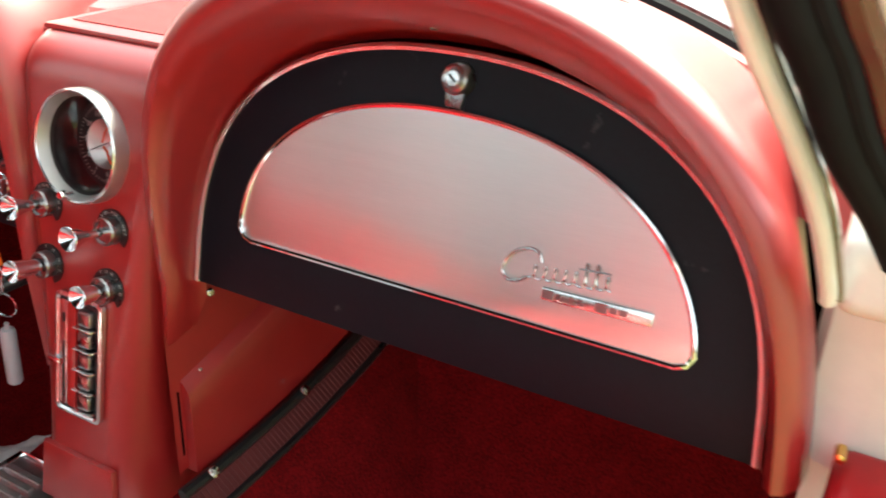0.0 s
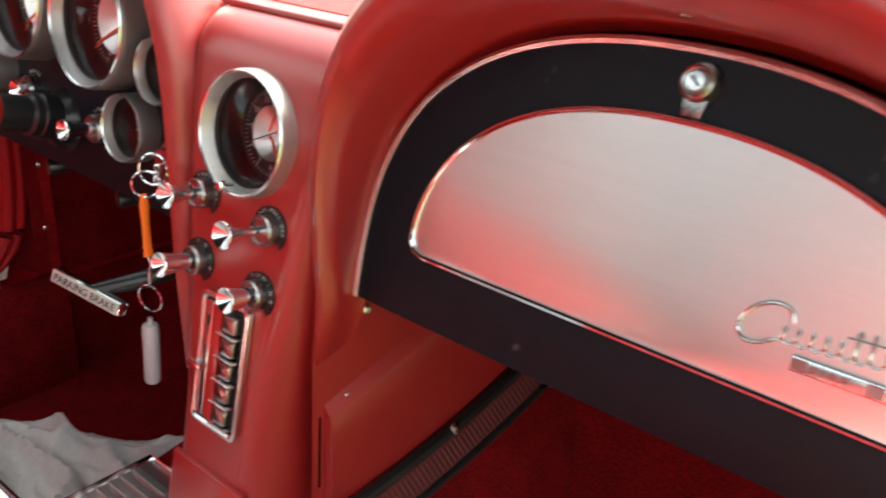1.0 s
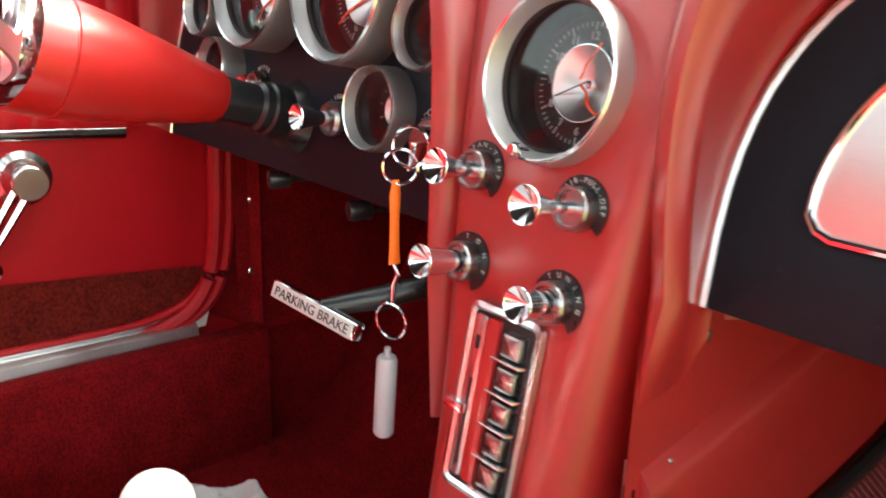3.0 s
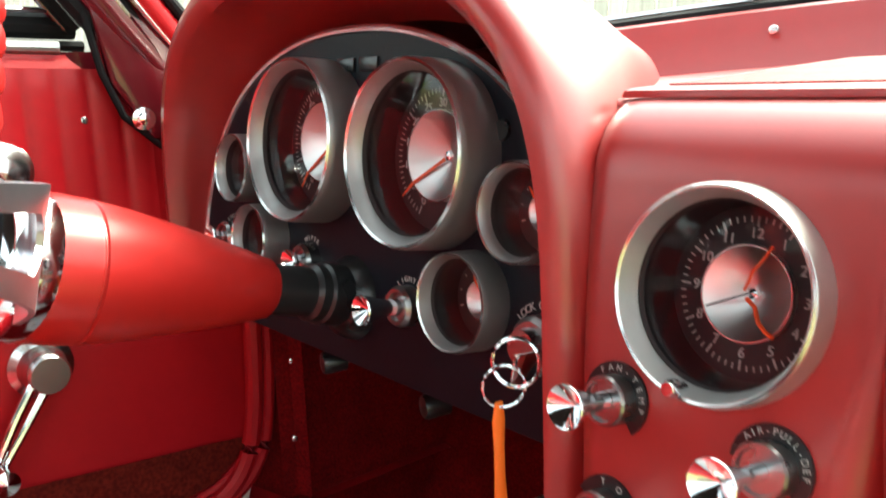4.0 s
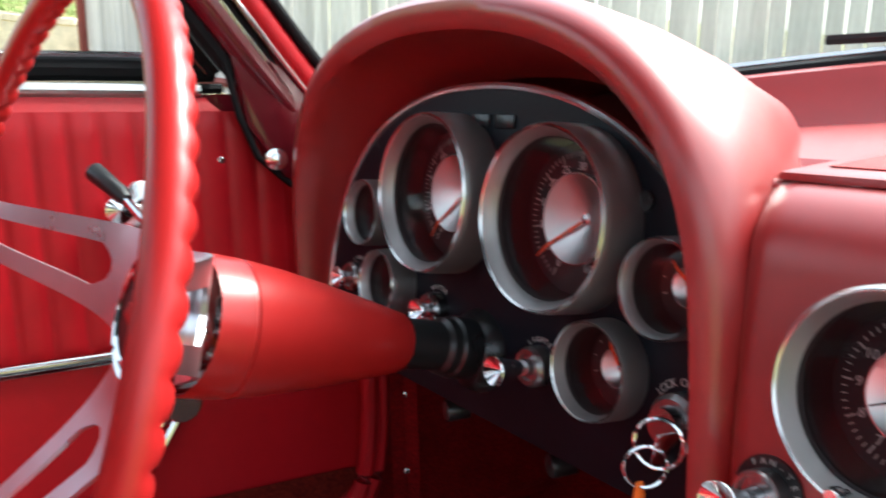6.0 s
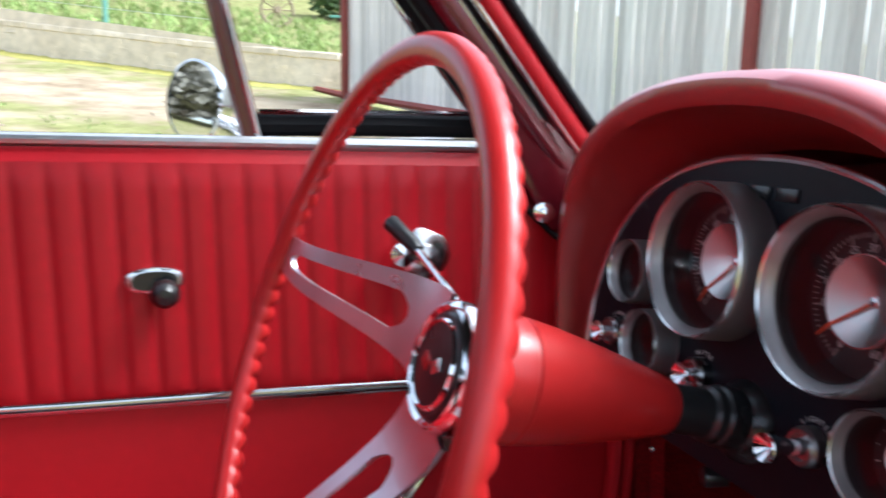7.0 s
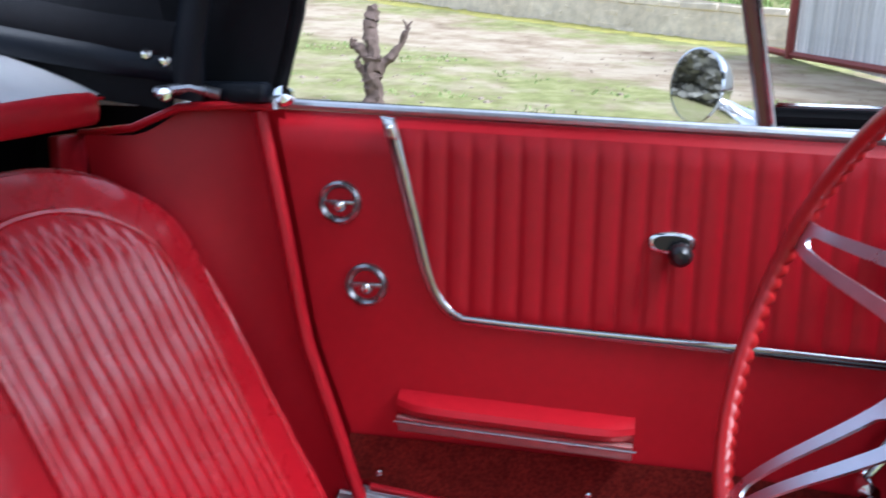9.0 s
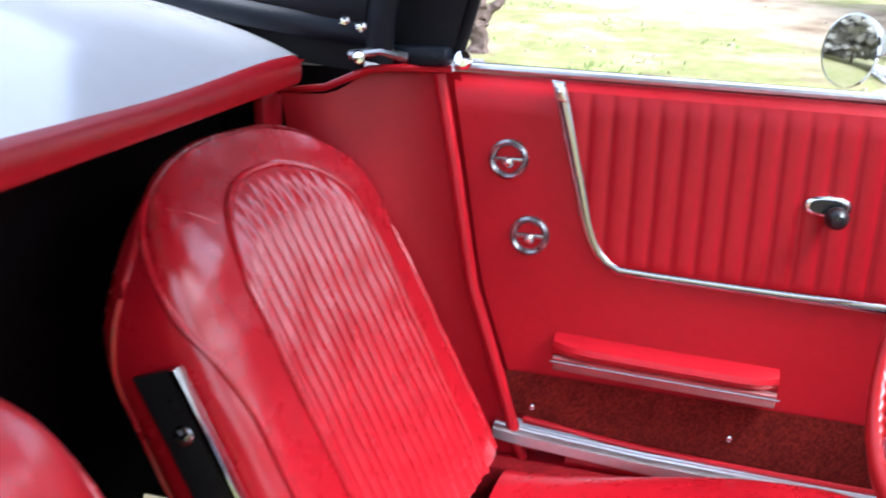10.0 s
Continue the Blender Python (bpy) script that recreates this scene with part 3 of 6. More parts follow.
for pts_, r_ in (([(0.0015, 0.0020), (0.0030, 0.0055), (0.0042, 0.0105), (0.0085, 0.0165), (0.0120, 0.0225)], 0.0008), ([(0.0030, -0.0012), (0.0075, -0.0045), (0.0100, -0.0110), (0.0135, -0.0140), (0.0175, -0.0160)], 0.0011)):
    part("needle", tube([f2 @ Vector((p, q, 0)) for p, q in pts_], r_, 6, up=(0, 1, 0)), NEEDLE, clock, "kinked orange-red hand")
part("second_hand", box(-0.004, 0.026, -0.0004, 0.0004, 0, 0.0005, m=f), BLACK_PLASTIC, clock)
part("set_knob", lathe([(0.002, 0.008), (0.002, 0.014), (0.004, 0.015), (0.0042, 0.019), (0.003, 0.021), (0.0001, 0.021)], console_at(-0.0045, 0.6355, 0), C_AXIS, 16), CHROME, clock, "small chrome setting knob")


def knob(u, v, length, stem, flare, words, spin=0):
    k = part("pull_knob", lathe([(stem, 0.004), (stem * 0.9, length * 0.45), (stem * 1.05, length * 0.6), (flare * 0.94, length - 0.002), (flare, length - 0.0005), (flare * 0.97, length), (flare * 0.90, length - 0.0008), (0.0001, length - 0.0075)], console_at(u, v, 0.001), C_AXIS, 28), CHROME, console, "flared chrome pull knob", 25)
    part("collar", lathe([(0.0122, 0), (0.0122, 0.009), (0.0114, 0.0105), (0.0098, 0.0105), (0.0092, 0.0085), (stem * 1.0, 0.0085)], console_at(u, v, 0.001), C_AXIS, 28), DARK_CHROME, k, "", 25)
    arcs = []
    for t in range(17):
        a = radians(200 - 220 * t / 16)
        arcs.append((0.0182 * math.cos(a), 0.0182 * math.sin(a)))
    for t in range(17):
        a = radians(-20 + 220 * t / 16)
        arcs.append((0.0120 * math.cos(a), 0.0120 * math.sin(a)))
    f = face_frame(console_at(u, v, 0), C_AXIS, radians(spin))
    part("label_plate", slab(arcs, 0.0016, lambda p, q, w: f @ Vector((p, q, w))), BLACK_PLASTIC, k, "black label arc")
    bm = bmesh.new()
    n_ = len(words)
    for i, ch in enumerate(words):
        a = 165 - 150 * (i + 0.5) / n_
        b = lettering(ch, 0.0043, f @ Matrix.Rotation(radians(a - 90), 4, "Z") @ Matrix.Translation((0, 0.0152, 0.0018)), 0.0001)
        merge(bm, b)
    part("lettering", bm, MARK, k)


knob(-0.0445, 0.6185, 0.037, 0.0050, 0.0105, "FAN-TEMP", -30)
knob(0.0350, 0.6120, 0.044, 0.0038, 0.0105, "AIR-PULL-DEF", -20)
knob(-0.0425, 0.5640, 0.038, 0.0075, 0.0100, "TONE", -45)
knob(0.0320, 0.5600, 0.032, 0.0075, 0.0100, "TUNING", -30)

# radio
def rounded(x0, x1, z0, z1, r, n=5):
    out = []
    for cx, cz, a0 in ((x1 - r, z0 + r, -90), (x1 - r, z1 - r, 0), (x0 + r, z1 - r, 90), (x0 + r, z0 + r, 180)):
        out += [(cx + r * math.cos(radians(a0 + 90 * k / n)), cz + r * math.sin(radians(a0 + 90 * k / n))) for k in range(n + 1)]
    return out


def console_slab(pts, w0, thick, bevel=0.0):
    return slab(pts, thick, lambda u, v, w: console_at(u, v, w0 + w), bevel)


rad = part("radio", console_slab(rounded(-0.0275, 0.0290, 0.4325, 0.5450, 0.006), 0.0, 0.0025, 0.001), BLACK_PLASTIC, console, "upright chrome-framed radio")
rim_o, rim_i = rounded(-0.0285, 0.0300, 0.4315, 0.5460, 0.007), rounded(-0.0235, 0.0250, 0.4365, 0.5410, 0.004)
part("frame", grid([[console_at(u, v, 0.001) for u, v in rim_o], [console_at(u * 0.99, v, 0.0055) for u, v in rim_o], [console_at(u, v, 0.0065) for u, v in rounded(-0.0255, 0.0270, 0.4345, 0.5430, 0.005)], [console_at(u, v, 0.0050) for u, v in rim_i], [console_at(u, v, 0.0022) for u, v in rim_i]], close_u=True), CHROME_WORN, rad, "rounded chrome frame")
part("side_strip", console_slab(rounded(-0.0225, -0.0130, 0.4390, 0.5385, 0.002), 0.0025, 0.0025, 0.0008), CHROME_WORN, rad)
part("strip_slot", console_slab([(-0.0190, 0.446), (-0.0165, 0.446), (-0.0165, 0.500), (-0.0190, 0.500)], 0.0050, 0.0003), BLACK_PLASTIC, rad)
part("band_mark", console_slab([(-0.0195, 0.518), (-0.0160, 0.518), (-0.0160, 0.526), (-0.0195, 0.526)], 0.0050, 0.0003), BLACK_PLASTIC, rad)
part("band_lever", console_slab([(-0.0325, 0.478), (-0.0170, 0.478), (-0.0170, 0.4835), (-0.0325, 0.4835)], 0.0055, 0.0050, 0.001), CHROME, rad)
part("tuning_glass", console_slab(rounded(-0.0120, -0.0020, 0.4390, 0.5385, 0.0015), 0.0025, 0.0030, 0.001), material("red_dial_glass", (0.40, 0.03, 0.03), 0.12), rad, "red tinted tuning glass")
for k in range(5):
    z0 = 0.4405 + k * 0.0196
    b_ = part("push_button", console_slab(rounded(0.0045, 0.0195, z0 + 0.0025, z0 + 0.0165, 0.002, 3), 0.0025, 0.0075, 0.0025), DARK_CHROME, rad)
    part("button_fin", console_slab([(0.0010, z0), (0.0235, z0), (0.0235, z0 + 0.0013), (0.0010, z0 + 0.0013)], 0.0025, 0.0100, 0.0004), CHROME_WORN, b_)

# ---- instrument cluster ----
cluster = thing("instrument_cluster", (-0.32, 0.5, 0.57), "black instrument panel with silver-ringed gauges", "instrument panel")
CL_UP = 0.12
CL_AXIS = Vector((0, -1, CL_UP)).normalized()


def cluster_at(u, v, w):
    return Vector((u, 0.506 + CL_UP * (v - 0.65), v)) + CL_AXIS * w


cl_line = arch(-0.322, 0.238, 0.566, 0.806)
GAUGES = [(-0.2215, 0.7215, 0.0595), (-0.3580, 0.7250, 0.0605), (-0.1765, 0.6360, 0.0305), (-0.1290, 0.6945, 0.0285), (-0.4650, 0.6985, 0.0285), (-0.4300, 0.6430, 0.0285)]


def pierced(xs_of, zs_, at, holes):
    """A sheet over rows of z with round holes left out."""
    bm = bmesh.new()
    vs = [[bm.verts.new(at(x, z, 0.006)) for x in xs_of(z)] for z in zs_]
    for j in range(len(zs_) - 1):
        for i in range(len(vs[0]) - 1):
            q = (vs[j][i], vs[j][i + 1], vs[j + 1][i + 1], vs[j + 1][i])
            c = sum((v.co for v in q), Vector()) / 4
            if any((c.x - hx) ** 2 + (c.z - hz) ** 2 < (hr * 0.93) ** 2 for hx, hz, hr in holes):
                continue
            bm.faces.new(q)
    return bm


cl_top = list(np.linspace(0.566, 0.79, 75)) + [0.794, 0.798, 0.801, 0.804]


def cl_xs(z):
    t = min(max((z - 0.566) / 0.240, 0.0), 1.0)
    h = 0.238 * (1 - t ** 2.9) ** (1 / 2.2)
    return [-0.322 + h * (-1 + 2 * k / 160) for k in range(161)]


part("panel", pierced(cl_xs, cl_top, cluster_at, GAUGES), BLACK, cluster)
part("edge_trim", tube([cluster_at(u, v, 0.006) for u, v in cl_line], 0.003, 8, up=(0, 1, -0.12)), CHROME_WORN, cluster)


def nums(vals, a0, a1):
    return [(str(v), a0 + (a1 - a0) * i / (len(vals) - 1)) for i, v in enumerate(vals)]


gauge(cluster, cluster_at(-0.2215, 0.7215, 0.003), CL_AXIS, 0.0595, 0.034, 0.50, nums([0, 5, 10, 15, 20, 25, 30, 35, 40, 45, 50, 55, 60], 245, -65), [(222, -0.1, 0.72, 0.0012)], "tachometer", (245, -65, 60, 5), "large tachometer", 0.13, 0.036)
gauge(cluster, cluster_at(-0.3580, 0.7250, 0.004), CL_AXIS, 0.0605, 0.034, 0.50, nums([0, 20, 40, 60, 80, 100, 120, 140, 160], 240, -60), [(236, -0.1, 0.72, 0.0012)], "speedometer", (240, -60, 64, 4), "large speedometer", 0.13, 0.036)
gauge(cluster, cluster_at(-0.1765, 0.6360, 0.005), CL_AXIS, 0.0305, 0.022, 0.40, [], [(110, 0.0, 0.62, 0.001)], "small_gauge", (200, -20, 8, 4))
gauge(cluster, cluster_at(-0.1290, 0.6945, 0.003), CL_AXIS, 0.0285, 0.024, 0.40, [], [(130, 0.0, 0.62, 0.001)], "small_gauge", (200, -20, 8, 4))
gauge(cluster, cluster_at(-0.4650, 0.6985, 0.005), CL_AXIS, 0.0285, 0.024, 0.40, [], [(120, 0.0, 0.62, 0.001)], "small_gauge", (200, -20, 8, 4))
gauge(cluster, cluster_at(-0.4300, 0.6430, 0.005), CL_AXIS, 0.0285, 0.024, 0.40, [], [(60, 0.0, 0.62, 0.001)], "small_gauge", (200, -20, 8, 4))
for u in (-0.328, -0.299):
    part("warning_window", box(-0.011, 0.011, -0.005, 0.005, 0, 0.002, 0.0008, m=face_frame(cluster_at(u, 0.781, 0.006), CL_AXIS)), BLACK_PLASTIC, cluster)
part("warning_window", lathe([(0.0001, 0.002), (0.006, 0.002), (0.0065, 0)], cluster_at(-0.161, 0.739, 0.006), CL_AXIS, 16), BLACK_PLASTIC, cluster)


def cluster_knob(u, v, word, length=0.04):
    k = part("pull_knob", lathe([(0.0062, 0.008), (0.0056, length * 0.55), (0.0072, length * 0.70), (0.0100, length - 0.001), (0.0096, length), (0.0001, length - 0.0065)], cluster_at(u, v, 0.006), CL_AXIS, 24), CHROME, cluster, "flared chrome pull knob", 25)
    part("collar", lathe([(0.0138, 0), (0.0138, 0.009), (0.0120, 0.012), (0.0095, 0.0115), (0.0085, 0.009), (0.0058, 0.009)], cluster_at(u, v, 0.006), CL_AXIS, 24), DARK_CHROME, k, "", 25)
    bm = bmesh.new()
    f = face_frame(cluster_at(u, v, 0.0065), CL_AXIS)
    for i, ch in enumerate(word):
        a = 90 + 14 * ((len(word) - 1) / 2 - i)
        merge(bm, lettering(ch, 0.0052, f @ Matrix.Rotation(radians(a - 90), 4, "Z") @ Matrix.Translation((0, 0.0178, 0)), 0.0002))
    part("lettering", bm, MARK, k)


cluster_knob(-0.2400, 0.6210, "LIGHTER")
cluster_knob(-0.3660, 0.6330, "WIPER", 0.022)
cluster_knob(-0.5000, 0.6360, "LIGHTS", 0.024)
ign = part("ignition_lock", lathe([(0.017, 0), (0.017, 0.008), (0.014, 0.011), (0.011, 0.011), (0.010, 0.018), (0.0001, 0.018)], cluster_at(-0.1180, 0.6215, 0.006), CL_AXIS, 28), DARK_CHROME, cluster, "chrome ignition lock")
bm = bmesh.new()
f = face_frame(cluster_at(-0.1180, 0.6215, 0.0065), CL_AXIS)
for i, ch in enumerate("LOCK OFF"):
    if ch != " ":
        merge(bm, lettering(ch, 0.0065, f @ Matrix.Rotation(radians(35 - 10 * i + 20), 4, "Z") @ Matrix.Translation((0, 0.022, 0)), 0.0002))
part("lettering", bm, MARK, ign)

# ---- key ring with strap and fob, hanging from the ignition ----
keys = thing("key_ring", (-0.115, 0.475, 0.615), "car key on a ring with orange strap and grey fob", "keys")
part("key", box(-0.008, 0.008, -0.001, 0.001, -0.018, 0.004, 0.001, m=Matrix.Translation((-0.108, 0.474, 0.622)) @ Euler((radians(20), 0, radians(70))).to_matrix().to_4x4()), CHROME, keys)


def ring_pts(c, r, nrm, n=24):
    a, u, v = frame_of(nrm)
    return [Vector(c) + (u * math.cos(2 * math.pi * k / n) + v * math.sin(2 * math.pi * k / n)) * r for k in range(n)]


part("split_ring", tube([Vector(p) for p in ring_pts((-0.1085, 0.457, 0.6110), 0.0115, (0.9, -0.6, 0.0))], 0.0010, 6, closed=True), CHROME, keys)
part("split_ring", tube(ring_pts((-0.1045, 0.462, 0.6240), 0.013, (0.5, -1, 0.2)), 0.0011, 6, closed=True), CHROME, keys)
strap_pts = [(-0.1105, 0.455, 0.602), (-0.1110, 0.455, 0.592), (-0.1110, 0.455, 0.575), (-0.1108, 0.455, 0.558), (-0.1106, 0.455, 0.545)]
part("strap", tube(strap_pts, [0.0028, 0.0044, 0.0036, 0.0038, 0.0046], 10, flat=0.45, up=(0, 1, 0)), ORANGE, keys, "orange strap")
part("snap_hook", tube([(-0.1106, 0.455, 0.545), (-0.107, 0.455, 0.538), (-0.111, 0.455, 0.530), (-0.112, 0.455, 0.518)], 0.0016, 8), CHROME_WORN, keys)
part("split_ring", tube(ring_pts((-0.1135, 0.455, 0.503), 0.0125, (0.3, -1, 0.0)), 0.0010, 6, closed=True), CHROME, keys)
part("fob", lathe([(0.0001, 0), (0.0062, 0.001), (0.0075, 0.003), (0.0075, 0.060), (0.0062, 0.063), (0.0025, 0.064), (0.0022, 0.070), (0.0001, 0.070)], (-0.1205, 0.455, 0.412), (0.055, 0, 1), 20), GREY_FOB, keys, "grey cylindrical fob")

# ---- parking brake handle ----
brake = thing("parking_brake", (-0.155, 0.43, 0.50), "chrome T-handle of the parking brake under the dash", "parking brake")
f = face_frame((-0.1555, 0.4175, 0.5065), (0.26, -1, 0.30), radians(-9))
part("handle", box(-0.042, 0.042, -0.0068, 0.0068, -0.010, 0.0, 0.0025, m=f), CHROME, brake)
part("lettered_plate", box(-0.0395, 0.0395, -0.0056, 0.0056, 0.0, 0.0010, 0.0004, m=f), MARK, brake, "pale lettered metal face")
part("lettering", lettering("PARKING BRAKE", 0.0098, f @ Matrix.Translation((0, -0.0004, 0.0012)), 0.0002), BLACK_PLASTIC, brake)
part("shank", tube([(-0.152, 0.424, 0.507), (-0.130, 0.46, 0.514), (-0.110, 0.52, 0.525)], [0.006, 0.0085, 0.0085], 12), BLACK_PLASTIC, brake)
part("rod", tube([(-0.115, 0.51, 0.523), (-0.10, 0.60, 0.54), (-0.09, 0.70, 0.56)], 0.011, 12), BLACK_PLASTIC, brake)
for x, y, z in ((-0.345, 0.535, 0.552), (-0.230, 0.545, 0.546), (-0.28, 0.55, 0.575)):
    kb = thing("under_dash_knob", (x, y, z), "black pull knob under the dash", "knob", "under-dash knobs")
    part("knob", lathe([(0.003, 0), (0.003, 0.02), (0.008, 0.022), (0.009, 0.038), (0.008, 0.041), (0.0001, 0.042)], (x, y, z), (-0.3, -1, 0.0), 16), BLACK_PLASTIC, kb)
    part("bracket", box(x - 0.012, x + 0.012, y - 0.002, y + 0.05, z - 0.002, z + 0.03, 0.002), BLACK, kb)

# ---- steering column and wheel ----
column = thing("steering_column", (-0.30, 0.43, 0.60), "red steering column cover with black lower sleeve", "steering column")
AX = Vector((0.03, -1, 0.28)).normalized()
col_o = Vector((-0.3065, 0.4275, 0.6350))
part("cover", lathe([(0.0001, -0.001), (0.0180, 0.0), (0.0205, 0.003), (0.0265, 0.030), (0.0335, 0.065), (0.0395, 0.100), (0.0418, 0.1200), (0.0422, 0.1235), (0.0410, 0.1245), (0.0410, 0.1252), (0.0424, 0.1262), (0.0430, 0.142), (0.0424, 0.154), (0.038, 0.158), (0.0001, 0.158)], col_o, AX, 56), RED_COLUMN, column)
part("sleeve", lathe([(0.0175, 0.004), (0.0175, -0.030), (0.0205, -0.033), (0.0205, -0.040), (0.0225, -0.042), (0.0225, -0.058), (0.030, -0.066), (0.033, -0.082)], col_o, AX, 32), BLACK_PLASTIC, column, "ribbed black sleeve")
part("chrome_collar", lathe([(0.036, 0.154), (0.0418, 0.157), (0.0418, 0.166), (0.036, 0.170), (0.0001, 0.170)], col_o, AX, 40), CHROME_WORN, column)
p0 = col_o + AX * 0.14
lever = part("signal_lever", tube([p0 + Vector((-0.030, 0, 0.01)), (-0.395, 0.300, 0.705), (-0.470, 0.285, 0.742)], 0.0032, 10), CHROME, column, "thin chrome signal stalk")
part("lever_tip", tube([(-0.452, 0.289, 0.733), (-0.458, 0.2875, 0.736), (-0.488, 0.276, 0.752)], [0.0045, 0.0065, 0.0075], 12), BLACK_PLASTIC, lever)

wheel = thing("steering_wheel", (-0.31, 0.26, 0.68), "red steering wheel with brushed slotted spokes", "steering wheel")
W_C = Vector((-0.303, 0.188, 0.687))
HUB_C = Vector((-0.299, 0.266, 0.682))
W_T, W_Y = radians(19), radians(4.5)
W_R = 0.2025
w_right = Vector((math.cos(W_Y), math.sin(W_Y), 0))
w_up = Vector((-math.sin(W_Y) * math.sin(W_T), math.cos(W_Y) * math.sin(W_T), math.cos(W_T)))
w_out = w_right.cross(w_up)
w_out = w_out if w_out.y < 0 else -w_out


def wheel_at(a, r, h=0.0):
    return W_C + (w_right * math.cos(a) + w_up * math.sin(a)) * r + w_out * h


rows = []
NW, TEETH = 504, 84
for k in range(NW):
    a = 2 * math.pi * k / NW
    s = abs(math.sin(a * TEETH / 2)) ** 0.7
    ring = []
    for j in range(14):
        b = 2 * math.pi * j / 14
        rr = 0.0100
        inner = max(0.0, -math.sin(b) * 0.97 - math.cos(b) * 0.2)
        rr2 = rr * (1 - 0.44 * inner * (1 - s))
        ring.append(wheel_at(a, W_R + math.cos(b) * rr2, math.sin(b) * rr2 * 0.95))
    rows.append(ring)
part("rim", grid(rows, close_u=True, close_v=True), RED_WHEEL, wheel, "red rim with finger-gripped inner edge", 60)


def spoke(ang):
    """A slotted flat spoke from the hub to the rim, cranked towards the driver."""
    def place(u, v, w):
        s = smoothstep(0.0, 1.0, (u - 0.045) / 0.15) * 0.96
        return wheel_at(ang, u, w) - W_C + HUB_C * (1 - s) + W_C * s + (-w_right * math.sin(ang) + w_up * math.cos(ang)) * v
    bm = bmesh.new()
    n = 16
    us = [0.036 + (0.196 - 0.036) * i / n for i in range(n + 1)]

    def half(u):
        return 0.036 - 0.022 * (u - 0.036) / 0.16

    def slot(u):
        if u < 0.074 or u > 0.182:
            return 0.0
        e = min((u - 0.074) / 0.012, (0.182 - u) / 0.008, 1.0)
        return (half(u) - 0.0150 + 0.0045 * (u - 0.07) / 0.11) * math.sqrt(max(e, 0.0))
    us = sorted(set(us + [0.074, 0.0755, 0.078, 0.082, 0.086, 0.174, 0.178, 0.1805, 0.182]))
    for sg in (-1, 1):
        front, back = [], []
        for w, rows_ in ((0.0016, front), (-0.0016, back)):
            rows_.append([place(u, sg * slot(u), w) for u in us])
            rows_.append([place(u, sg * half(u), w) for u in us])
        ring_rows = [front[0], front[1], back[1], back[0]]
        grid(ring_rows, close_v=True, bm=bm)
    return part("spoke", bm, SPOKE, wheel, "brushed slotted metal spoke")


SPOKE = material("brushed_spoke", (0.72, 0.72, 0.78), 0.30, 1.0, vary=0.06, rough_vary=0.08)
for ang in (180 - 14, 14, 270 - 14):
    spoke(radians(ang if ang != 256 else 250))
hub_c = HUB_C
hub = part("hub", lathe([(0.041, -0.018), (0.043, -0.010), (0.043, 0.006), (0.041, 0.010), (0.038, 0.012), (0.035, 0.010)], hub_c, w_out, 44), CHROME, wheel, "chrome hub ring")
cap = part("horn_button", lathe([(0.0355, 0.009), (0.033, 0.012), (0.026, 0.013), (0.0001, 0.0145)], hub_c, w_out, 40), BLACK_PLASTIC, hub, "black horn button")
part("button_ring", lathe([(0.030, 0.0125), (0.0285, 0.0145), (0.0265, 0.0135)], hub_c, w_out, 40), CHROME, hub)
for sg, mt in ((-1, RED_WHEEL), (1, CHROME_WORN)):
    f = Matrix.Translation(hub_c + w_out * 0.0145 + w_right * 0.008 * sg) @ Matrix((( w_right.x, w_up.x, w_out.x, 0), (w_right.y, w_up.y, w_out.y, 0), (w_right.z, w_up.z, w_out.z, 0), (0, 0, 0, 1)))
    part("flag_shape", box(-0.0055, 0.0055, -0.0045, 0.0045, -0.0015, 0.0006, 0.0006, m=f @ Matrix.Rotation(0.5 * sg, 4, "Z")), mt, hub)


# ---- driver's door ----
door = thing("door_1", (-0.66, 0.05, 0.33), "red vinyl driver's door with pleats and chrome trim", "car door", kind="structure")
DX = -0.617


def rear_edge(z):
    pts = [(0.30, -0.245), (0.322, -0.254), (0.436, -0.29), (0.554, -0.33), (0.707, -0.357), (0.833, -0.382)]
    return float(np.interp(z, [p[0] for p in pts], [p[1] for p in pts]))


def front_edge(z):
    return float(np.interp(z, [0.33, 0.38, 0.42, 0.52, 0.70, 0.76, 0.80, 0.815], [0.50, 0.55, 0.565, 0.572, 0.565, 0.455, 0.425, 0.41]))


def fall(y, z):
    """The door's top edge falls towards the front."""
    return z - 0.0365 * y * smoothstep(0.62, 0.82, z)


rows = []
zs = list(np.linspace(0.338, 0.795, 19)) + [0.805, 0.812, 0.816, 0.817]
for z in zs:
    roll = 0.012 * smoothstep(0.795, 0.817, z)
    y0, y1 = rear_edge(z), front_edge(z)
    rows.append([(DX - roll, y0 + (y1 - y0) * k / 30, fall(y0 + (y1 - y0) * k / 30, z)) for k in range(31)])
part("door_skin", grid(rows), RED, door)
rows = []
for z in zs:
    rows.append([(DX - 0.11, rear_edge(z) + (front_edge(z) - rear_edge(z)) * k / 6, z) for k in range(7)])
part("outer_skin", grid(rows), WHITE, door)


# pleated insert above the chrome line
def trim_path():
    pts = [(-0.240, 0.821), (-0.225, 0.766), (-0.210, 0.708), (-0.196, 0.652), (-0.187, 0.626), (-0.178, 0.609), (-0.166, 0.597), (-0.150, 0.5885), (-0.10, 0.5855), (0.0, 0.5810), (0.16, 0.5755), (0.30, 0.5690), (0.46, 0.5610)]
    return pts


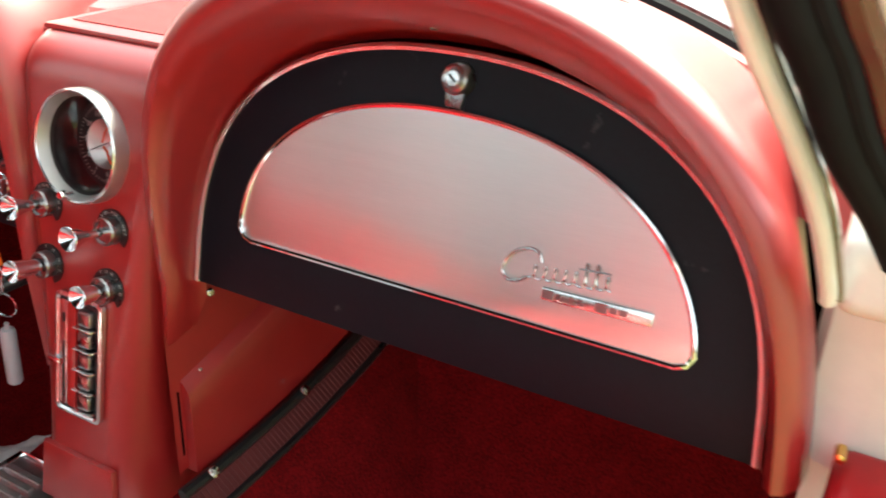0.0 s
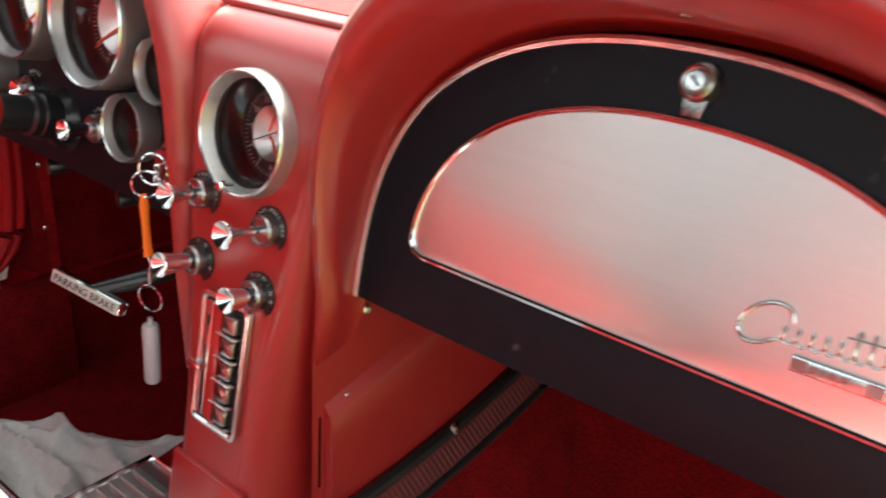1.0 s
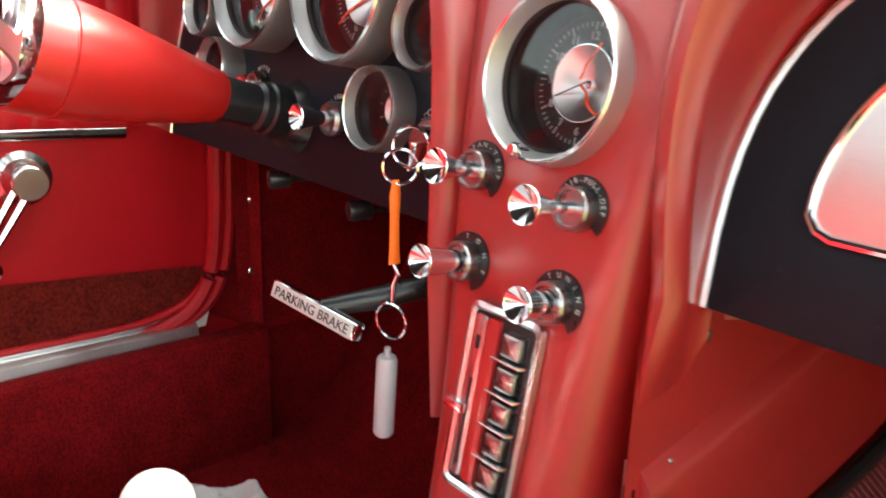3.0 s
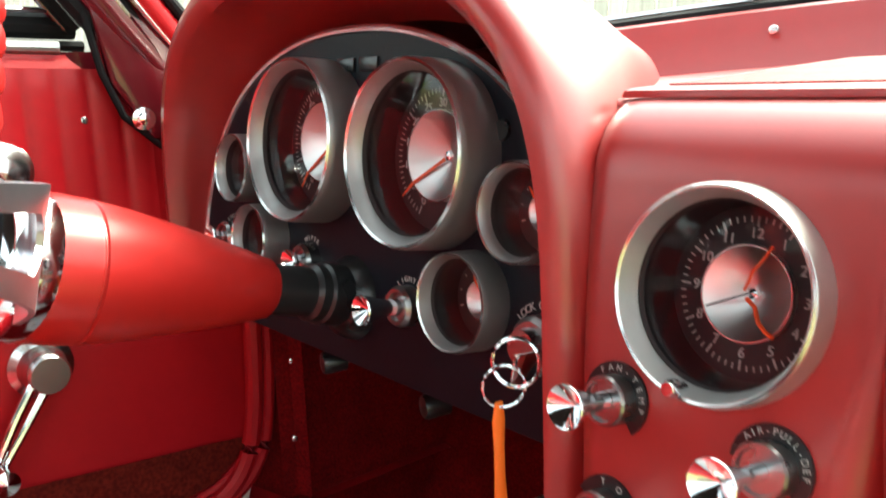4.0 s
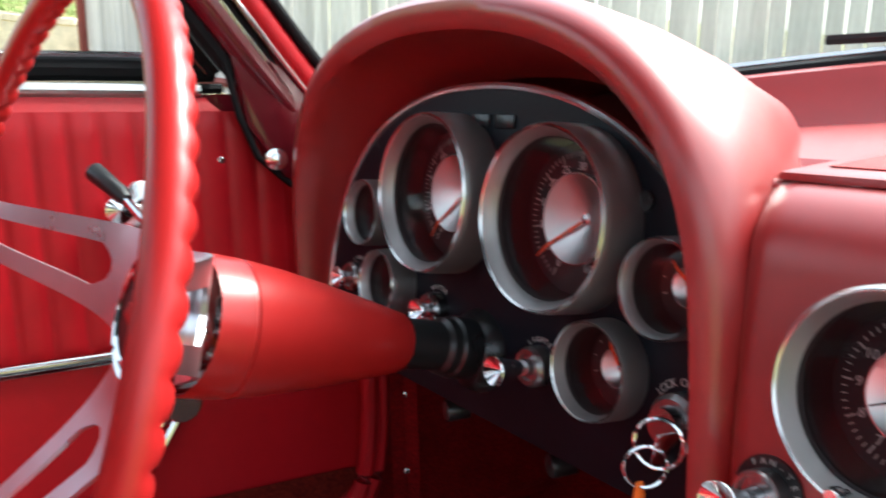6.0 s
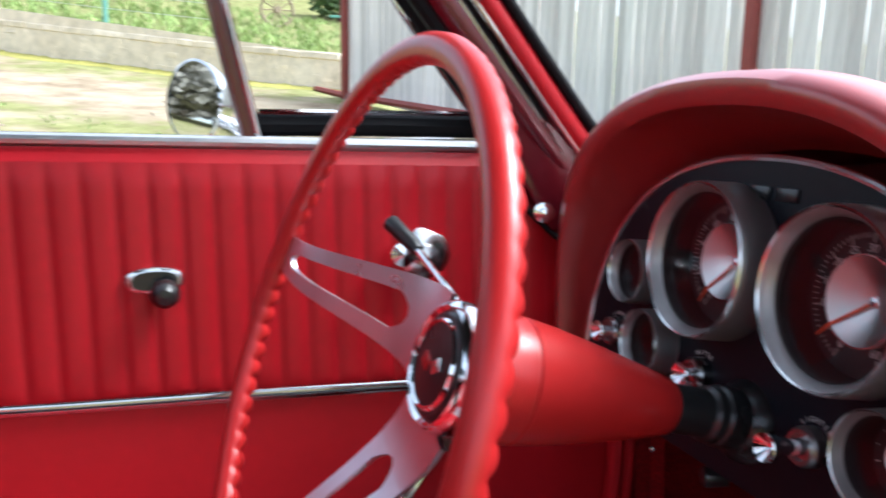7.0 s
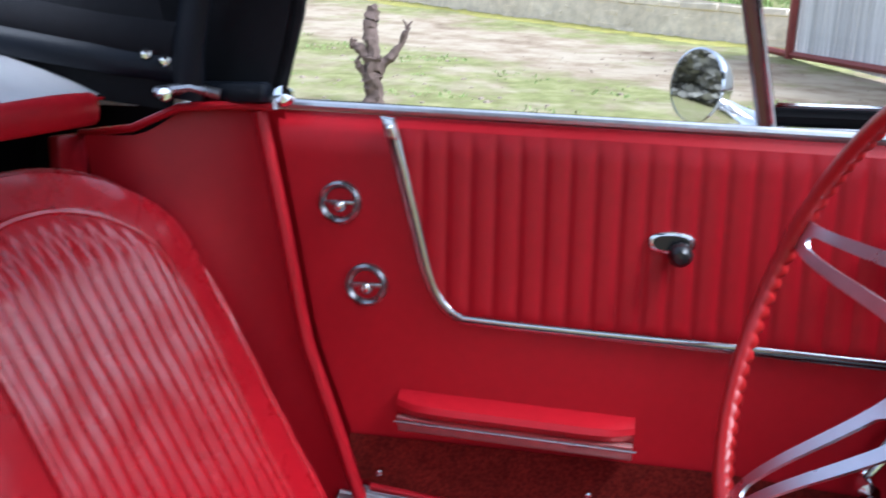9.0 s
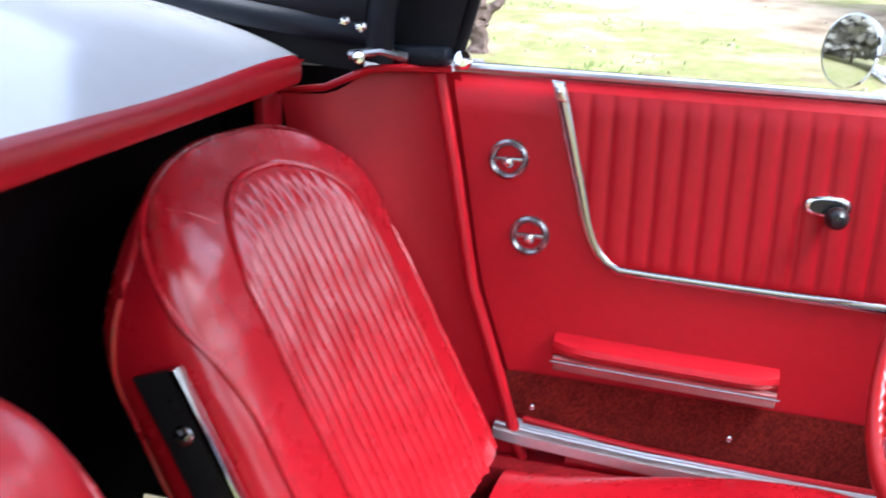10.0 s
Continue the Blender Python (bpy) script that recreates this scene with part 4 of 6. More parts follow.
tp = trim_path()
PITCH = 0.0282
rows = []
for z in np.linspace(0.562, 0.804, 28):
    row = []
    for k in range(0, 25 * 8 + 1):
        y = -0.228 + k * PITCH / 8
        ph = (k % 8) / 8
        bulge = 0.0032 * (1 - (2 * abs(ph - 0.5)) ** 3.0)
        lo = float(np.interp(y, [p[0] for p in tp[7:]], [p[1] for p in tp[7:]])) if y > -0.15 else 0.589
        y_lim = float(np.interp(z, [p[1] for p in reversed(tp[:7])], [p[0] for p in reversed(tp[:7])]))
        top = smoothstep(0.804, 0.786, z)
        yy = max(y, y_lim + 0.002)
        row.append((DX + 0.002 + bulge * top * smoothstep(lo, lo + 0.012, z), yy, fall(yy, max(z, lo + 0.003))))
    rows.append(row)
part("pleated_insert", grid(rows), RED, door, "vertically pleated red vinyl", 80)
part("chrome_trim", tube([(DX + 0.0045, y, z) for y, z in tp], [0.0082, 0.0078, 0.0072, 0.0066, 0.0064, 0.0062, 0.0060] + [0.0056] * (len(tp) - 7), 16, flat=0.26), TRIM, door, "chrome trim strip")
cap = part("trim_end", slab([(-0.2435, 0.801), (-0.2275, 0.799), (-0.2325, 0.824), (-0.2490, 0.826)], 0.008, lambda u, v, w: (DX + 0.0035 + w, u, v), 0.003), CHROME_WORN, door, "bright metal end cap")
part("cap_screw", lathe([(0.0001, 0.0022), (0.0030, 0.0018), (0.0042, 0.0)], (DX + 0.0113, -0.2380, 0.8120), (1, 0, 0), 14), CHROME_WORN, cap)
part("trim_groove", tube([(DX + 0.0062, y, z) for y, z in tp[2:]], 0.0010, 6), BLACK_PLASTIC, door)
# top rail: chrome sill and window rubber
part("window_sill", tube([(DX - 0.015, rear_edge(0.82) + 0.0, 0.8365), (DX - 0.015, -0.1, 0.8268), (DX - 0.015, 0.2, 0.8160), (DX - 0.015, 0.405, 0.8085)], 0.0062, 10), ALU, door, "bright metal window sill")
part("window_rubber", tube([(DX - 0.024, rear_edge(0.82), 0.8385), (DX - 0.024, 0.2, 0.8170), (DX - 0.024, 0.43, 0.8100)], 0.005, 8), RUBBER, door)
part("sill_cap", grid([[(DX - 0.012, y, 0.822 - 0.0365 * y), (DX - 0.06, y, 0.826 - 0.0365 * y), (DX - 0.115, y, 0.79 - 0.0365 * y)] for y in np.linspace(-0.38, 0.395, 12)]), WHITE, door)
for y, z in ((-0.3000, 0.7230), (-0.2680, 0.6245)):
    em_ = part("round_emblem", lathe([(0.0265, 0), (0.0258, 0.005), (0.0225, 0.0072), (0.0188, 0.0045), (0.0168, 0.001)], (DX, y, z), (1, 0, 0), 32), DARK_CHROME, door, "round chrome emblem")
    part("emblem_well", lathe([(0.0001, 0.0012), (0.0185, 0.0012)], (DX, y, z), (1, 0, 0), 24), RED, em_)
    part("cross_bar", box(DX, DX + 0.006, y - 0.019, y + 0.019, z - 0.0028, z + 0.0028, 0.001), DARK_CHROME, em_)
    part("emblem_button", lathe([(0.0001, 0.009), (0.005, 0.008), (0.008, 0.004), (0.0085, 0)], (DX, y, z - 0.004), (1, 0, 0), 20), CHROME_WORN, em_)
# inside release
slot_ = []
for k in range(20):
    a = 2 * math.pi * k / 20
    slot_.append((0.083 + 0.026 * math.copysign(abs(math.cos(a)) ** 0.7, math.cos(a)), 0.694 + 0.0125 * math.copysign(abs(math.sin(a)) ** 0.8, math.sin(a))))
rel = part("release_cup", slab(slot_, 0.009, lambda u, v, w: (DX + w, u, v), 0.003), CHROME_WORN, door, "chrome release cup")
# black plate on the cup's front, for the shade inside its hollow
part("cup_hollow", slab([(0.083 + (u - 0.083) * 0.78, 0.694 + (v - 0.694) * 0.68) for u, v in slot_], 0.001, lambda u, v, w: (DX + 0.009 + w, u, v)), BLACK_PLASTIC, rel)
part("release_knob", lathe([(0.0001, 0.030), (0.007, 0.029), (0.0115, 0.024), (0.0135, 0.017), (0.0125, 0.010), (0.008, 0.005), (0.006, 0)], (DX + 0.006, 0.092, 0.6855), (1, 0, -0.1), 24), BLACK_PLASTIC, rel, "black ball knob")
# vent window crank
vc_ = part("vent_crank", lathe([(0.027, 0), (0.027, 0.004), (0.020, 0.008), (0.012, 0.010), (0.011, 0.024), (0.0001, 0.026)], (DX, 0.340, 0.703), (1, 0, 0), 32), CHROME_WORN, door, "chrome vent window crank")
part("crank_knob", lathe([(0.006, 0), (0.006, 0.012), (0.011, 0.014), (0.012, 0.024), (0.0001, 0.027)], (DX + 0.012, 0.311, 0.709), (1, 0, 0), 20), CHROME, vc_)
part("crank_arm", tube([(DX + 0.020, 0.340, 0.703), (DX + 0.018, 0.311, 0.709)], 0.006, 10, flat=0.6), CHROME, vc_)
# window crank
wc = part("window_crank", lathe([(0.029, 0), (0.029, 0.006), (0.022, 0.010), (0.0165, 0.022), (0.0180, 0.028), (0.0180, 0.036), (0.0165, 0.038), (0.0001, 0.038)], (DX, 0.350, 0.522), (1, 0, 0), 32), CHROME_WORN, door, "chrome window crank", 25)
for d in (-0.0045, 0.0045):
    part("crank_arm", tube([(DX + 0.029, 0.340 + d, 0.510 - d), (DX + 0.032, 0.322 + d * 0.9, 0.484 - d * 0.9), (DX + 0.034, 0.300 + d * 0.5, 0.450 - d * 0.5)], [0.0045, 0.0042, 0.0040], 10), CHROME, wc)
part("crank_grip", lathe([(0.007, 0), (0.007, 0.006), (0.010, 0.008), (0.011, 0.028), (0.0001, 0.031)], (DX + 0.036, 0.298, 0.445), (1, 0, 0), 20), CHROME, wc)
# pull / armrest
rows = []
for k in range(13):
    y = -0.226 + 0.282 * k / 12
    e = 1 - 0.5 * (abs(k - 6) / 6) ** 8
    z = 0.4840 - 0.0125 * k / 12
    prof = [(0.0, -0.022), (0.018 * e, -0.020), (0.031 * e, -0.009), (0.0345 * e, -0.003), (0.031 * e, 0.004), (0.016 * e, 0.009), (0.0, 0.011)]
    rows.append([(DX + a, y, z + b) for a, b in prof])
arm = part("armrest", grid(rows, cap=True), RED, door, "red vinyl pull armrest")


def arm_at(u, v, w):
    return (DX + 0.020 + w - 0.55 * (0.4665 - v), u, v + 0.005 - 0.0443 * (u + 0.226))


# the cabin's red reflection is mixed into the strip's base colour
part("armrest_strip", slab([(-0.224, 0.4430), (0.054, 0.4430), (0.054, 0.4660), (-0.224, 0.4660)], 0.012, arm_at, 0.003), material("red_reflection_strip", (0.58, 0.34, 0.33), 0.46, 1.0, vary=0.15, rough_vary=0.12), arm, "satin metal strip with red reflections in its colour")
part("armrest_bead", tube([arm_at(-0.227, 0.4600, 0.0135), arm_at(0.058, 0.4600, 0.0135)], 0.0012, 8), DARK_CHROME, arm)
# carpeted kick strip
STRIP_Y = [-0.29, -0.262, -0.10, 0.15, 0.30, 0.45, 0.512, 0.548]
STRIP_LO = [0.378, 0.368, 0.350, 0.340, 0.339, 0.338, 0.352, 0.384]
STRIP_HI = [0.433, 0.4325, 0.430, 0.425, 0.412, 0.400, 0.395, 0.391]
ys_ = np.linspace(-0.29, 0.548, 40)
rows = []
for k in range(8):
    q = k / 7
    rows.append([(DX + 0.004, float(y), float(np.interp(y, STRIP_Y, STRIP_LO) * (1 - q) + np.interp(y, STRIP_Y, STRIP_HI) * q)) for y in ys_])
part("carpet_strip", grid(rows), CARPET_DOOR, door, "brownish red carpet strip")
part("piping", tube(curve([(DX + 0.006, y, z - 0.003) for y, z in list(zip(STRIP_Y, STRIP_LO))[1:]] + [(DX + 0.006, 0.566, 0.425), (DX + 0.006, 0.573, 0.50), (DX + 0.006, 0.577, 0.62)], 4), 0.0042, 8), RED, door)
for y, z in ((-0.252, 0.383), (0.007, 0.380), (0.30, 0.372)):
    screw((DX + 0.005, y, z), (1, 0, 0), parent=door)
screw((DX + 0.003, 0.414, 0.743), (1, 0, 0), parent=door)

# window glass and vent frame
vent = thing("vent_window", (-0.645, 0.18, 0.82), "small vent window in a dark red frame", "car window", kind="structure")
post = [(-0.645, 0.180, 0.815), (-0.640, 0.145, 0.98), (-0.625, 0.10, 1.17)]
part("frame_post", tube(post, 0.0105, 8, flat=0.7, up=(0, 1, 0)), RED_METAL, vent, "dark red painted post")
part("post_bead", tube([(x + 0.007, y + 0.006, z) for x, y, z in post], 0.0025, 6), CHROME, vent)
part("lower_rubber", tube([(-0.650, 0.185, 0.834), (-0.650, 0.30, 0.832), (-0.650, 0.425, 0.828)], 0.012, 10), RUBBER, vent)
part("front_frame", tube([(-0.640, 0.425, 0.826), (-0.635, 0.36, 0.91), (-0.625, 0.302, 0.99), (-0.60, 0.172, 1.15)], 0.009, 8), RUBBER, vent)
part("frame_edge", tube([(-0.642, 0.416, 0.826), (-0.637, 0.351, 0.910), (-0.627, 0.293, 0.990), (-0.602, 0.163, 1.150)], 0.0045, 8), RED_METAL, vent)
part("chrome_lip", tube([(-0.640, 0.185, 0.846), (-0.640, 0.41, 0.842), (-0.632, 0.352, 0.915), (-0.622, 0.29, 0.985)], 0.003, 6), CHROME, vent)

# exterior mirror
mirror = thing("exterior_mirror", (-0.93, 0.20, 0.78), "round chrome exterior mirror on the door", "mirror")
mo, mx = Vector((-0.955, 0.135, 0.862)), Vector((0.62, -0.80, 0.055)).normalized()
part("housing", lathe([(0.0001, -0.045), (0.030, -0.040), (0.047, -0.022), (0.054, -0.004), (0.055, 0.002), (0.052, 0.004)], mo, mx, 36), CHROME, mirror)
part("mirror_glass", lathe([(0.0001, 0.0025), (0.052, 0.0025)], mo, mx, 36), MIRROR, mirror)
part("stem", tube([mo + mx * -0.03 + Vector((0, 0, -0.02)), (-0.93, 0.19, 0.82), (-0.88, 0.22, 0.80)], [0.012, 0.016, 0.024], 14), CHROME, mirror)
part("foot", box(-0.92, -0.80, 0.16, 0.25, 0.775, 0.812, 0.014, seg=3), WHITE, mirror)

# ---- windshield frame ----
shield = thing("windshield_frame", (0, 0.6, 0.8), "dark red windshield frame with black rubber seal", "windshield", kind="structure")
for sg in (-1, 1):
    foot = curve([(sg * 0.600, 0.545, 0.775), (sg * 0.592, 0.488, 0.842), (sg * 0.580, 0.405, 0.945), (sg * 0.565, 0.34, 1.02), (sg * 0.53, 0.23, 1.14)], 4)
    if sg < 0:
        part("pillar_cover", tube([(x, y - 0.0080, z + 0.0010) for x, y, z in foot], 0.0112, 12, flat=0.8), RED, shield, "red pillar trim")
        part("pillar_bead", tube([(x + 0.005, y - 0.017, z - 0.006) for x, y, z in foot], 0.0026, 8), CHROME, shield)
        part("gap_rubber", tube([(x - 0.006, y - 0.022, z - 0.009) for x, y, z in foot], 0.0065, 8), RUBBER, shield)
        part("pillar_outer", tube([(x - 0.010, y - 0.037, z - 0.013) for x, y, z in foot], 0.0155, 14), RED_METAL, shield)
        part("outer_bead", tube([(x + 0.002, y - 0.030, z - 0.008) for x, y, z in foot[4:]], 0.0022, 8), CHROME_WORN, shield)
        part("pillar_bead", tube([(x - 0.001, y - 0.0005, z + 0.0075) for x, y, z in foot], 0.0030, 8), ALU, shield)
        part("drip_rubber", tube([(x - 0.014, y - 0.054, z - 0.020) for x, y, z in foot], 0.0095, 10), RUBBER, shield)
    else:
        part("pillar_cover", tube(foot, 0.018, 12, flat=0.8), RED_METAL, shield, "dark red painted pillar")
    fwd_, up_ = (0.0040, 0.0125) if sg < 0 else (0.020, 0.024)
    part("seal", tube([(x - sg * 0.004, y + fwd_, z + up_) for x, y, z in foot], 0.0058, 10), RUBBER, shield)
base = [(x, cowl_y(x) + 0.035, 0.824 - 0.17 * x * x) for x in np.linspace(-0.585, 0.585, 41)]
part("base_seal", tube(base, 0.010, 8), RUBBER, shield)
part("base_bead", tube([(x, y + 0.010, z + 0.012) for x, y, z in base], 0.004, 6), CHROME_WORN, shield)
top = [(x, 0.25 + 0.10 * (1 - (x / 0.53) ** 2), 1.15) for x in np.linspace(-0.53, 0.53, 41)]
part("header", tube(top, 0.022, 8), RED_METAL, shield)
gl = part("glass", grid([[(b[0] * (1 - s) + t[0] * s, b[1] * (1 - s) + t[1] * s + 0.02 * math.sin(math.pi * s), b[2] * (1 - s) + t[2] * s) for b, t in zip(base, top)] for s in np.linspace(0.02, 1, 7)]), GLASS, shield, facing=(0, -1, -0.3))
# door hinge post at the driver's side, dark red metal with a bolt
hinge_post = thing("hinge_post", (-0.60, 0.46, 0.72), "dark red metal windshield post foot with a bolt", "pillar", kind="structure")
part("post_plate", slab([(0.405, 0.93), (0.425, 0.838), (0.436, 0.775), (0.470, 0.722), (0.52, 0.715), (0.53, 0.80), (0.50, 0.85), (0.44, 0.93)], 0.02, lambda u, v, w: (-0.612 + w, u, v), 0.006), RED_METAL, hinge_post)
part("post_backing", grid([[(-0.634, y, z) for y in (0.36, 0.44, 0.52, 0.60)] for z in np.linspace(0.66, 0.805, 4)]), RED_METAL, hinge_post)
part("post_seal", tube([(-0.598, 0.418, 0.845), (-0.598, 0.430, 0.785), (-0.598, 0.446, 0.745), (-0.598, 0.478, 0.716), (-0.598, 0.52, 0.705)], 0.0035, 8), RUBBER, hinge_post)
part("bolt", lathe([(0.0001, 0.010), (0.005, 0.009), (0.006, 0.003), (0.0105, 0.002), (0.011, 0)], (-0.592, 0.462, 0.742), (1, -0.2, 0), 18), CHROME, hinge_post)

# ---- body around: kick panel, quarter trim, rear deck, floor ----
kick = thing("kick_panel", (-0.56, 0.56, 0.2), "dark red carpeted kick panel with screws", "kick panel", kind="structure")
rows = [[(-0.585, y, z) for y in np.linspace(0.572, 0.98, 8)] for z in np.linspace(0.12, 0.72, 8)]
part("panel", grid(rows), CARPET, kick)
for y, z in ((0.593, 0.474), (0.590, 0.384), (0.580, 0.306)):
    screw((-0.584, y, z), (1, -0.2, 0), parent=kick)
for dy, r in ((0.0, 0.010), (0.016, 0.008)):
    part("door_seal", tube(curve([(-0.606, -0.20, 0.318), (-0.606, 0.20, 0.314), (-0.604, 0.42 + dy, 0.318), (-0.602, 0.495 + dy, 0.330), (-0.602, 0.535 + dy, 0.362), (-0.602, 0.552 + dy, 0.42), (-0.602, 0.558 + dy, 0.52), (-0.602, 0.560 + dy, 0.70)]), r, 10), RED, kick)
# jamb takes the darker carpet colour for the shade it stands in
part("jamb", grid([[(-0.69, 0.42, z), (-0.68, 0.56, z), (-0.605, 0.580, z), (-0.570, 0.598, z)] for z in np.linspace(0.12, 0.76, 6)]), CARPET, kick)
part("sill_riser", grid([[(-0.70, y, 0.298), (-0.70, y, 0.36)] for y in np.linspace(-0.35, 0.52, 4)]), RED, kick)
part("sill_floor", grid([[(-0.72, y, 0.310), (-0.57, y, 0.310)] for y in np.linspace(-0.7, 0.98, 4)]), RED, kick)

sill = thing("sill_plate", (-0.59, 0.1, 0.31), "ribbed aluminium door sill plate", "sill plate", kind="structure")
rows = []
section = [(-0.640, -0.016), (-0.640, -0.001), (-0.634, 0.0)]
for k in range(4):
    x = -0.630 + 0.0085 * k
    section += [(x, 0.0), (x + 0.0012, 0.0022), (x + 0.0040, 0.0022), (x + 0.0052, 0.0)]
section += [(-0.594, 0.0), (-0.588, -0.003), (-0.586, -0.016)]
for y in np.linspace(-0.30, 0.52, 36):
    top = float(np.interp(y, [-0.30, -0.26, -0.10, 0.15, 0.52], [0.358, 0.352, 0.340, 0.332, 0.328]))
    rows.append([(x, float(y), top + h) for x, h in section])
part("plate", grid(rows), ALU, sill)
part("sill_side", box(-0.588, -0.552, -0.34, 0.60, 0.12, 0.318, 0.010), CARPET, sill)
part("end_cap", slab([(0.470, 0.312), (0.536, 0.318), (0.546, 0.352), (0.515, 0.340)], 0.012, lambda u, v, w: (-0.612 + w, u, v), 0.003), CREAM, sill, "pale corner piece of the sill")

quarter = thing("quarter_trim", (-0.55, -0.45, 0.3), "red vinyl quarter panel behind the door", "trim panel", kind="structure")
rows = []
for s in np.linspace(0, 1, 16):
    y = -0.372 - 0.235 * s
    top_z = 0.835 - 0.036 * smoothstep(0.35, 0.75, s)
    row = []
    for k in range(14):
        q = k / 13
        z = top_z - (top_z - 0.28) * q
        yy = rear_edge(z) - 0.004 - 0.235 * s * (0.9 + 0.1 * q)
        x = -0.606 + 0.050 * smoothstep(0.0, 0.9, s) - 0.012 * math.sin(math.pi * s)
        row.append((x, yy, z))
    rows.append(row)
part("panel", grid(rows), RED, quarter)
part("backing", grid([[(-0.622, rear_edge(z) + 0.012, z), (-0.636, rear_edge(z) - 0.05, z), (-0.640, -0.52, z)] for z in np.linspace(0.10, 0.83, 10)]), RED, quarter)
# side of the well behind the seat, painted black as shade
part("well_side", grid([[(-0.640, -0.52, z), (-0.640, -1.2, z)] for z in np.linspace(0.10, 0.83, 10)]), SHADE_BLACK, quarter)
part("welt", tube([(-0.600, rear_edge(z) - 0.010, z) for z in np.linspace(0.31, 0.828, 14)], 0.0085, 10), RED, quarter, "padded welt along the door opening")
part("top_roll", tube([(-0.600, -0.375, 0.834), (-0.575, -0.42, 0.836), (-0.560, -0.47, 0.833), (-0.56, -0.53, 0.808), (-0.565, -0.60, 0.800)], 0.005, 8), RED, quarter)
part("end_flap", box(-0.575, -0.52, -0.612, -0.598, 0.70, 0.80, 0.004), RED, quarter)

deck = thing("rear_deck", (0, -0.8, 0.8), "glossy white rear deck with red padded edge", "car body", kind="structure")


def deck_edge(x):
    return -0.4177 + 0.253 * x - 0.35 * max(x - 0.20, 0.0) ** 2


def pad_half(x):
    """Half the height of the padded edge, thinner towards the middle."""
    return 0.0180 - 0.0062 * smoothstep(-0.48, -0.05, x)


rows = []
for s in list(np.linspace(0, 0.3, 12)) + [0.4, 0.6, 0.85, 1.1]:
    rise = (1 - (1 - min(1.0, s / 0.24)) ** 2)
    sink = 0.10 * smoothstep(0.35, 1.1, s)
    rows.append([(x, deck_edge(x) - 0.006 - s, 0.8095 + 2 * pad_half(x) + rise * (0.066 + 0.042 * smoothstep(-0.55, -0.10, x)) - sink - 0.015 * smoothstep(0.66, 0.95, abs(x))) for x in np.linspace(-0.95, 0.95, 33)])
part("lid", grid(rows), WHITE, deck)
pad = []
xs = list(np.linspace(-0.538, 0.85, 60))
for x in xs:
    e = math.sqrt(max(0.0, 1 - max(0.0, (-0.520 - x) / 0.018) ** 2))
    ring = []
    ph = pad_half(x)
    for k in range(16):
        q = 2 * math.pi * k / 16
        cy, sz = math.cos(q), math.sin(q)
        ring.append((x, deck_edge(x) - 0.004 + 0.0115 * e * math.copysign(abs(cy) ** 0.85, cy), 0.8130 + ph + max(e, 0.02) * ph * math.copysign(abs(sz) ** 0.85, sz)))
    pad.append(ring)
part("padded_edge", grid(pad, close_u=True, cap=True), RED, deck, "red padded edge")
part("piping", tube([(x, deck_edge(x) + 0.0035, 0.8060 + 2 * pad_half(x)) for x in xs], 0.0018, 8), RED, deck)
for sg in (-1, 1):
    part("rear_wing", grid([[(sg * 0.95, y, 0.832), (sg * 0.97, y, 0.62), (sg * 0.93, y, 0.24)] for y in np.linspace(-0.42, -1.78, 8)]), WHITE, deck)
part("tail", grid([[(x, -1.50 - 0.28 * abs(x), z) for x in np.linspace(-0.95, 0.95, 11)] for z in (0.24, 0.6, 0.78)]), WHITE, deck)
# shade behind the seats is put into the bulkhead's near-black colour
part("bulkhead", grid([[(x, deck_edge(x) - 0.06 - 0.30 * (1 - z), z) for x in np.linspace(-0.62, 0.62, 9)] for z in np.linspace(0.1, 0.82, 5)]), SHADE_BLACK, deck)

top_cover = thing("soft_top", (0, -0.5, 0.85), "black canvas soft top with its folding frame", "soft top", kind="structure")
rows = []
for y, z, x in ((-0.375, 0.845, -0.615), (-0.345, 0.94, -0.605), (-0.325, 1.02, -0.585), (-0.30, 1.14, -0.53)):
    up_ = 0.085 * smoothstep(1.0, 0.84, z)
    rows.append([(x, y, z), (x + 0.012, y - 0.004, z), (x + 0.015, y - 0.02, z), (x + 0.010, y - 0.09, z + up_ * 0.2), (x - 0.02, y - 0.20, z + up_), (x - 0.03, y - 0.36, z + up_ * 1.2)])
part("quarter_canvas", grid(rows), CANVAS, top_cover)
part("edge_binding", tube([(-0.612, -0.372, 0.845), (-0.602, -0.342, 0.94), (-0.582, -0.322, 1.02), (-0.53, -0.30, 1.14)], 0.008, 8), RUBBER, top_cover)
bow = curve([(-0.562, -0.462, 0.874), (-0.548, -0.565, 0.887), (-0.465, -0.67, 0.910), (-0.36, -0.74, 0.927), (-0.2, -0.77, 0.953), (0.1, -0.78, 0.965), (0.5, -0.68, 0.945)], 6)
# unseen roof added to shade the cabin, stopped short to let light in
part("roof", grid([[(x, y, 1.15 + 0.05 * (1 - (x / 0.55) ** 2) - 0.03 * smoothstep(-0.3, -0.8, y)) for x in np.linspace(-0.53, 0.47, 13)] for y in np.linspace(0.26, -0.38, 9)]), CANVAS, top_cover)
part("rear_bow", tube(bow, 0.016, 10, flat=0.6), BLACK, top_cover, "black steel bow")
part("bow_flange", tube([(x, y - 0.01, z + 0.030) for x, y, z in bow], 0.022, 8, flat=0.4), CANVAS, top_cover)
part("canvas_back", grid([[(x, y - 0.01 - 0.02 * k, z + 0.012 + 0.07 * k) for x, y, z in bow] for k in range(4)]), CANVAS, top_cover)
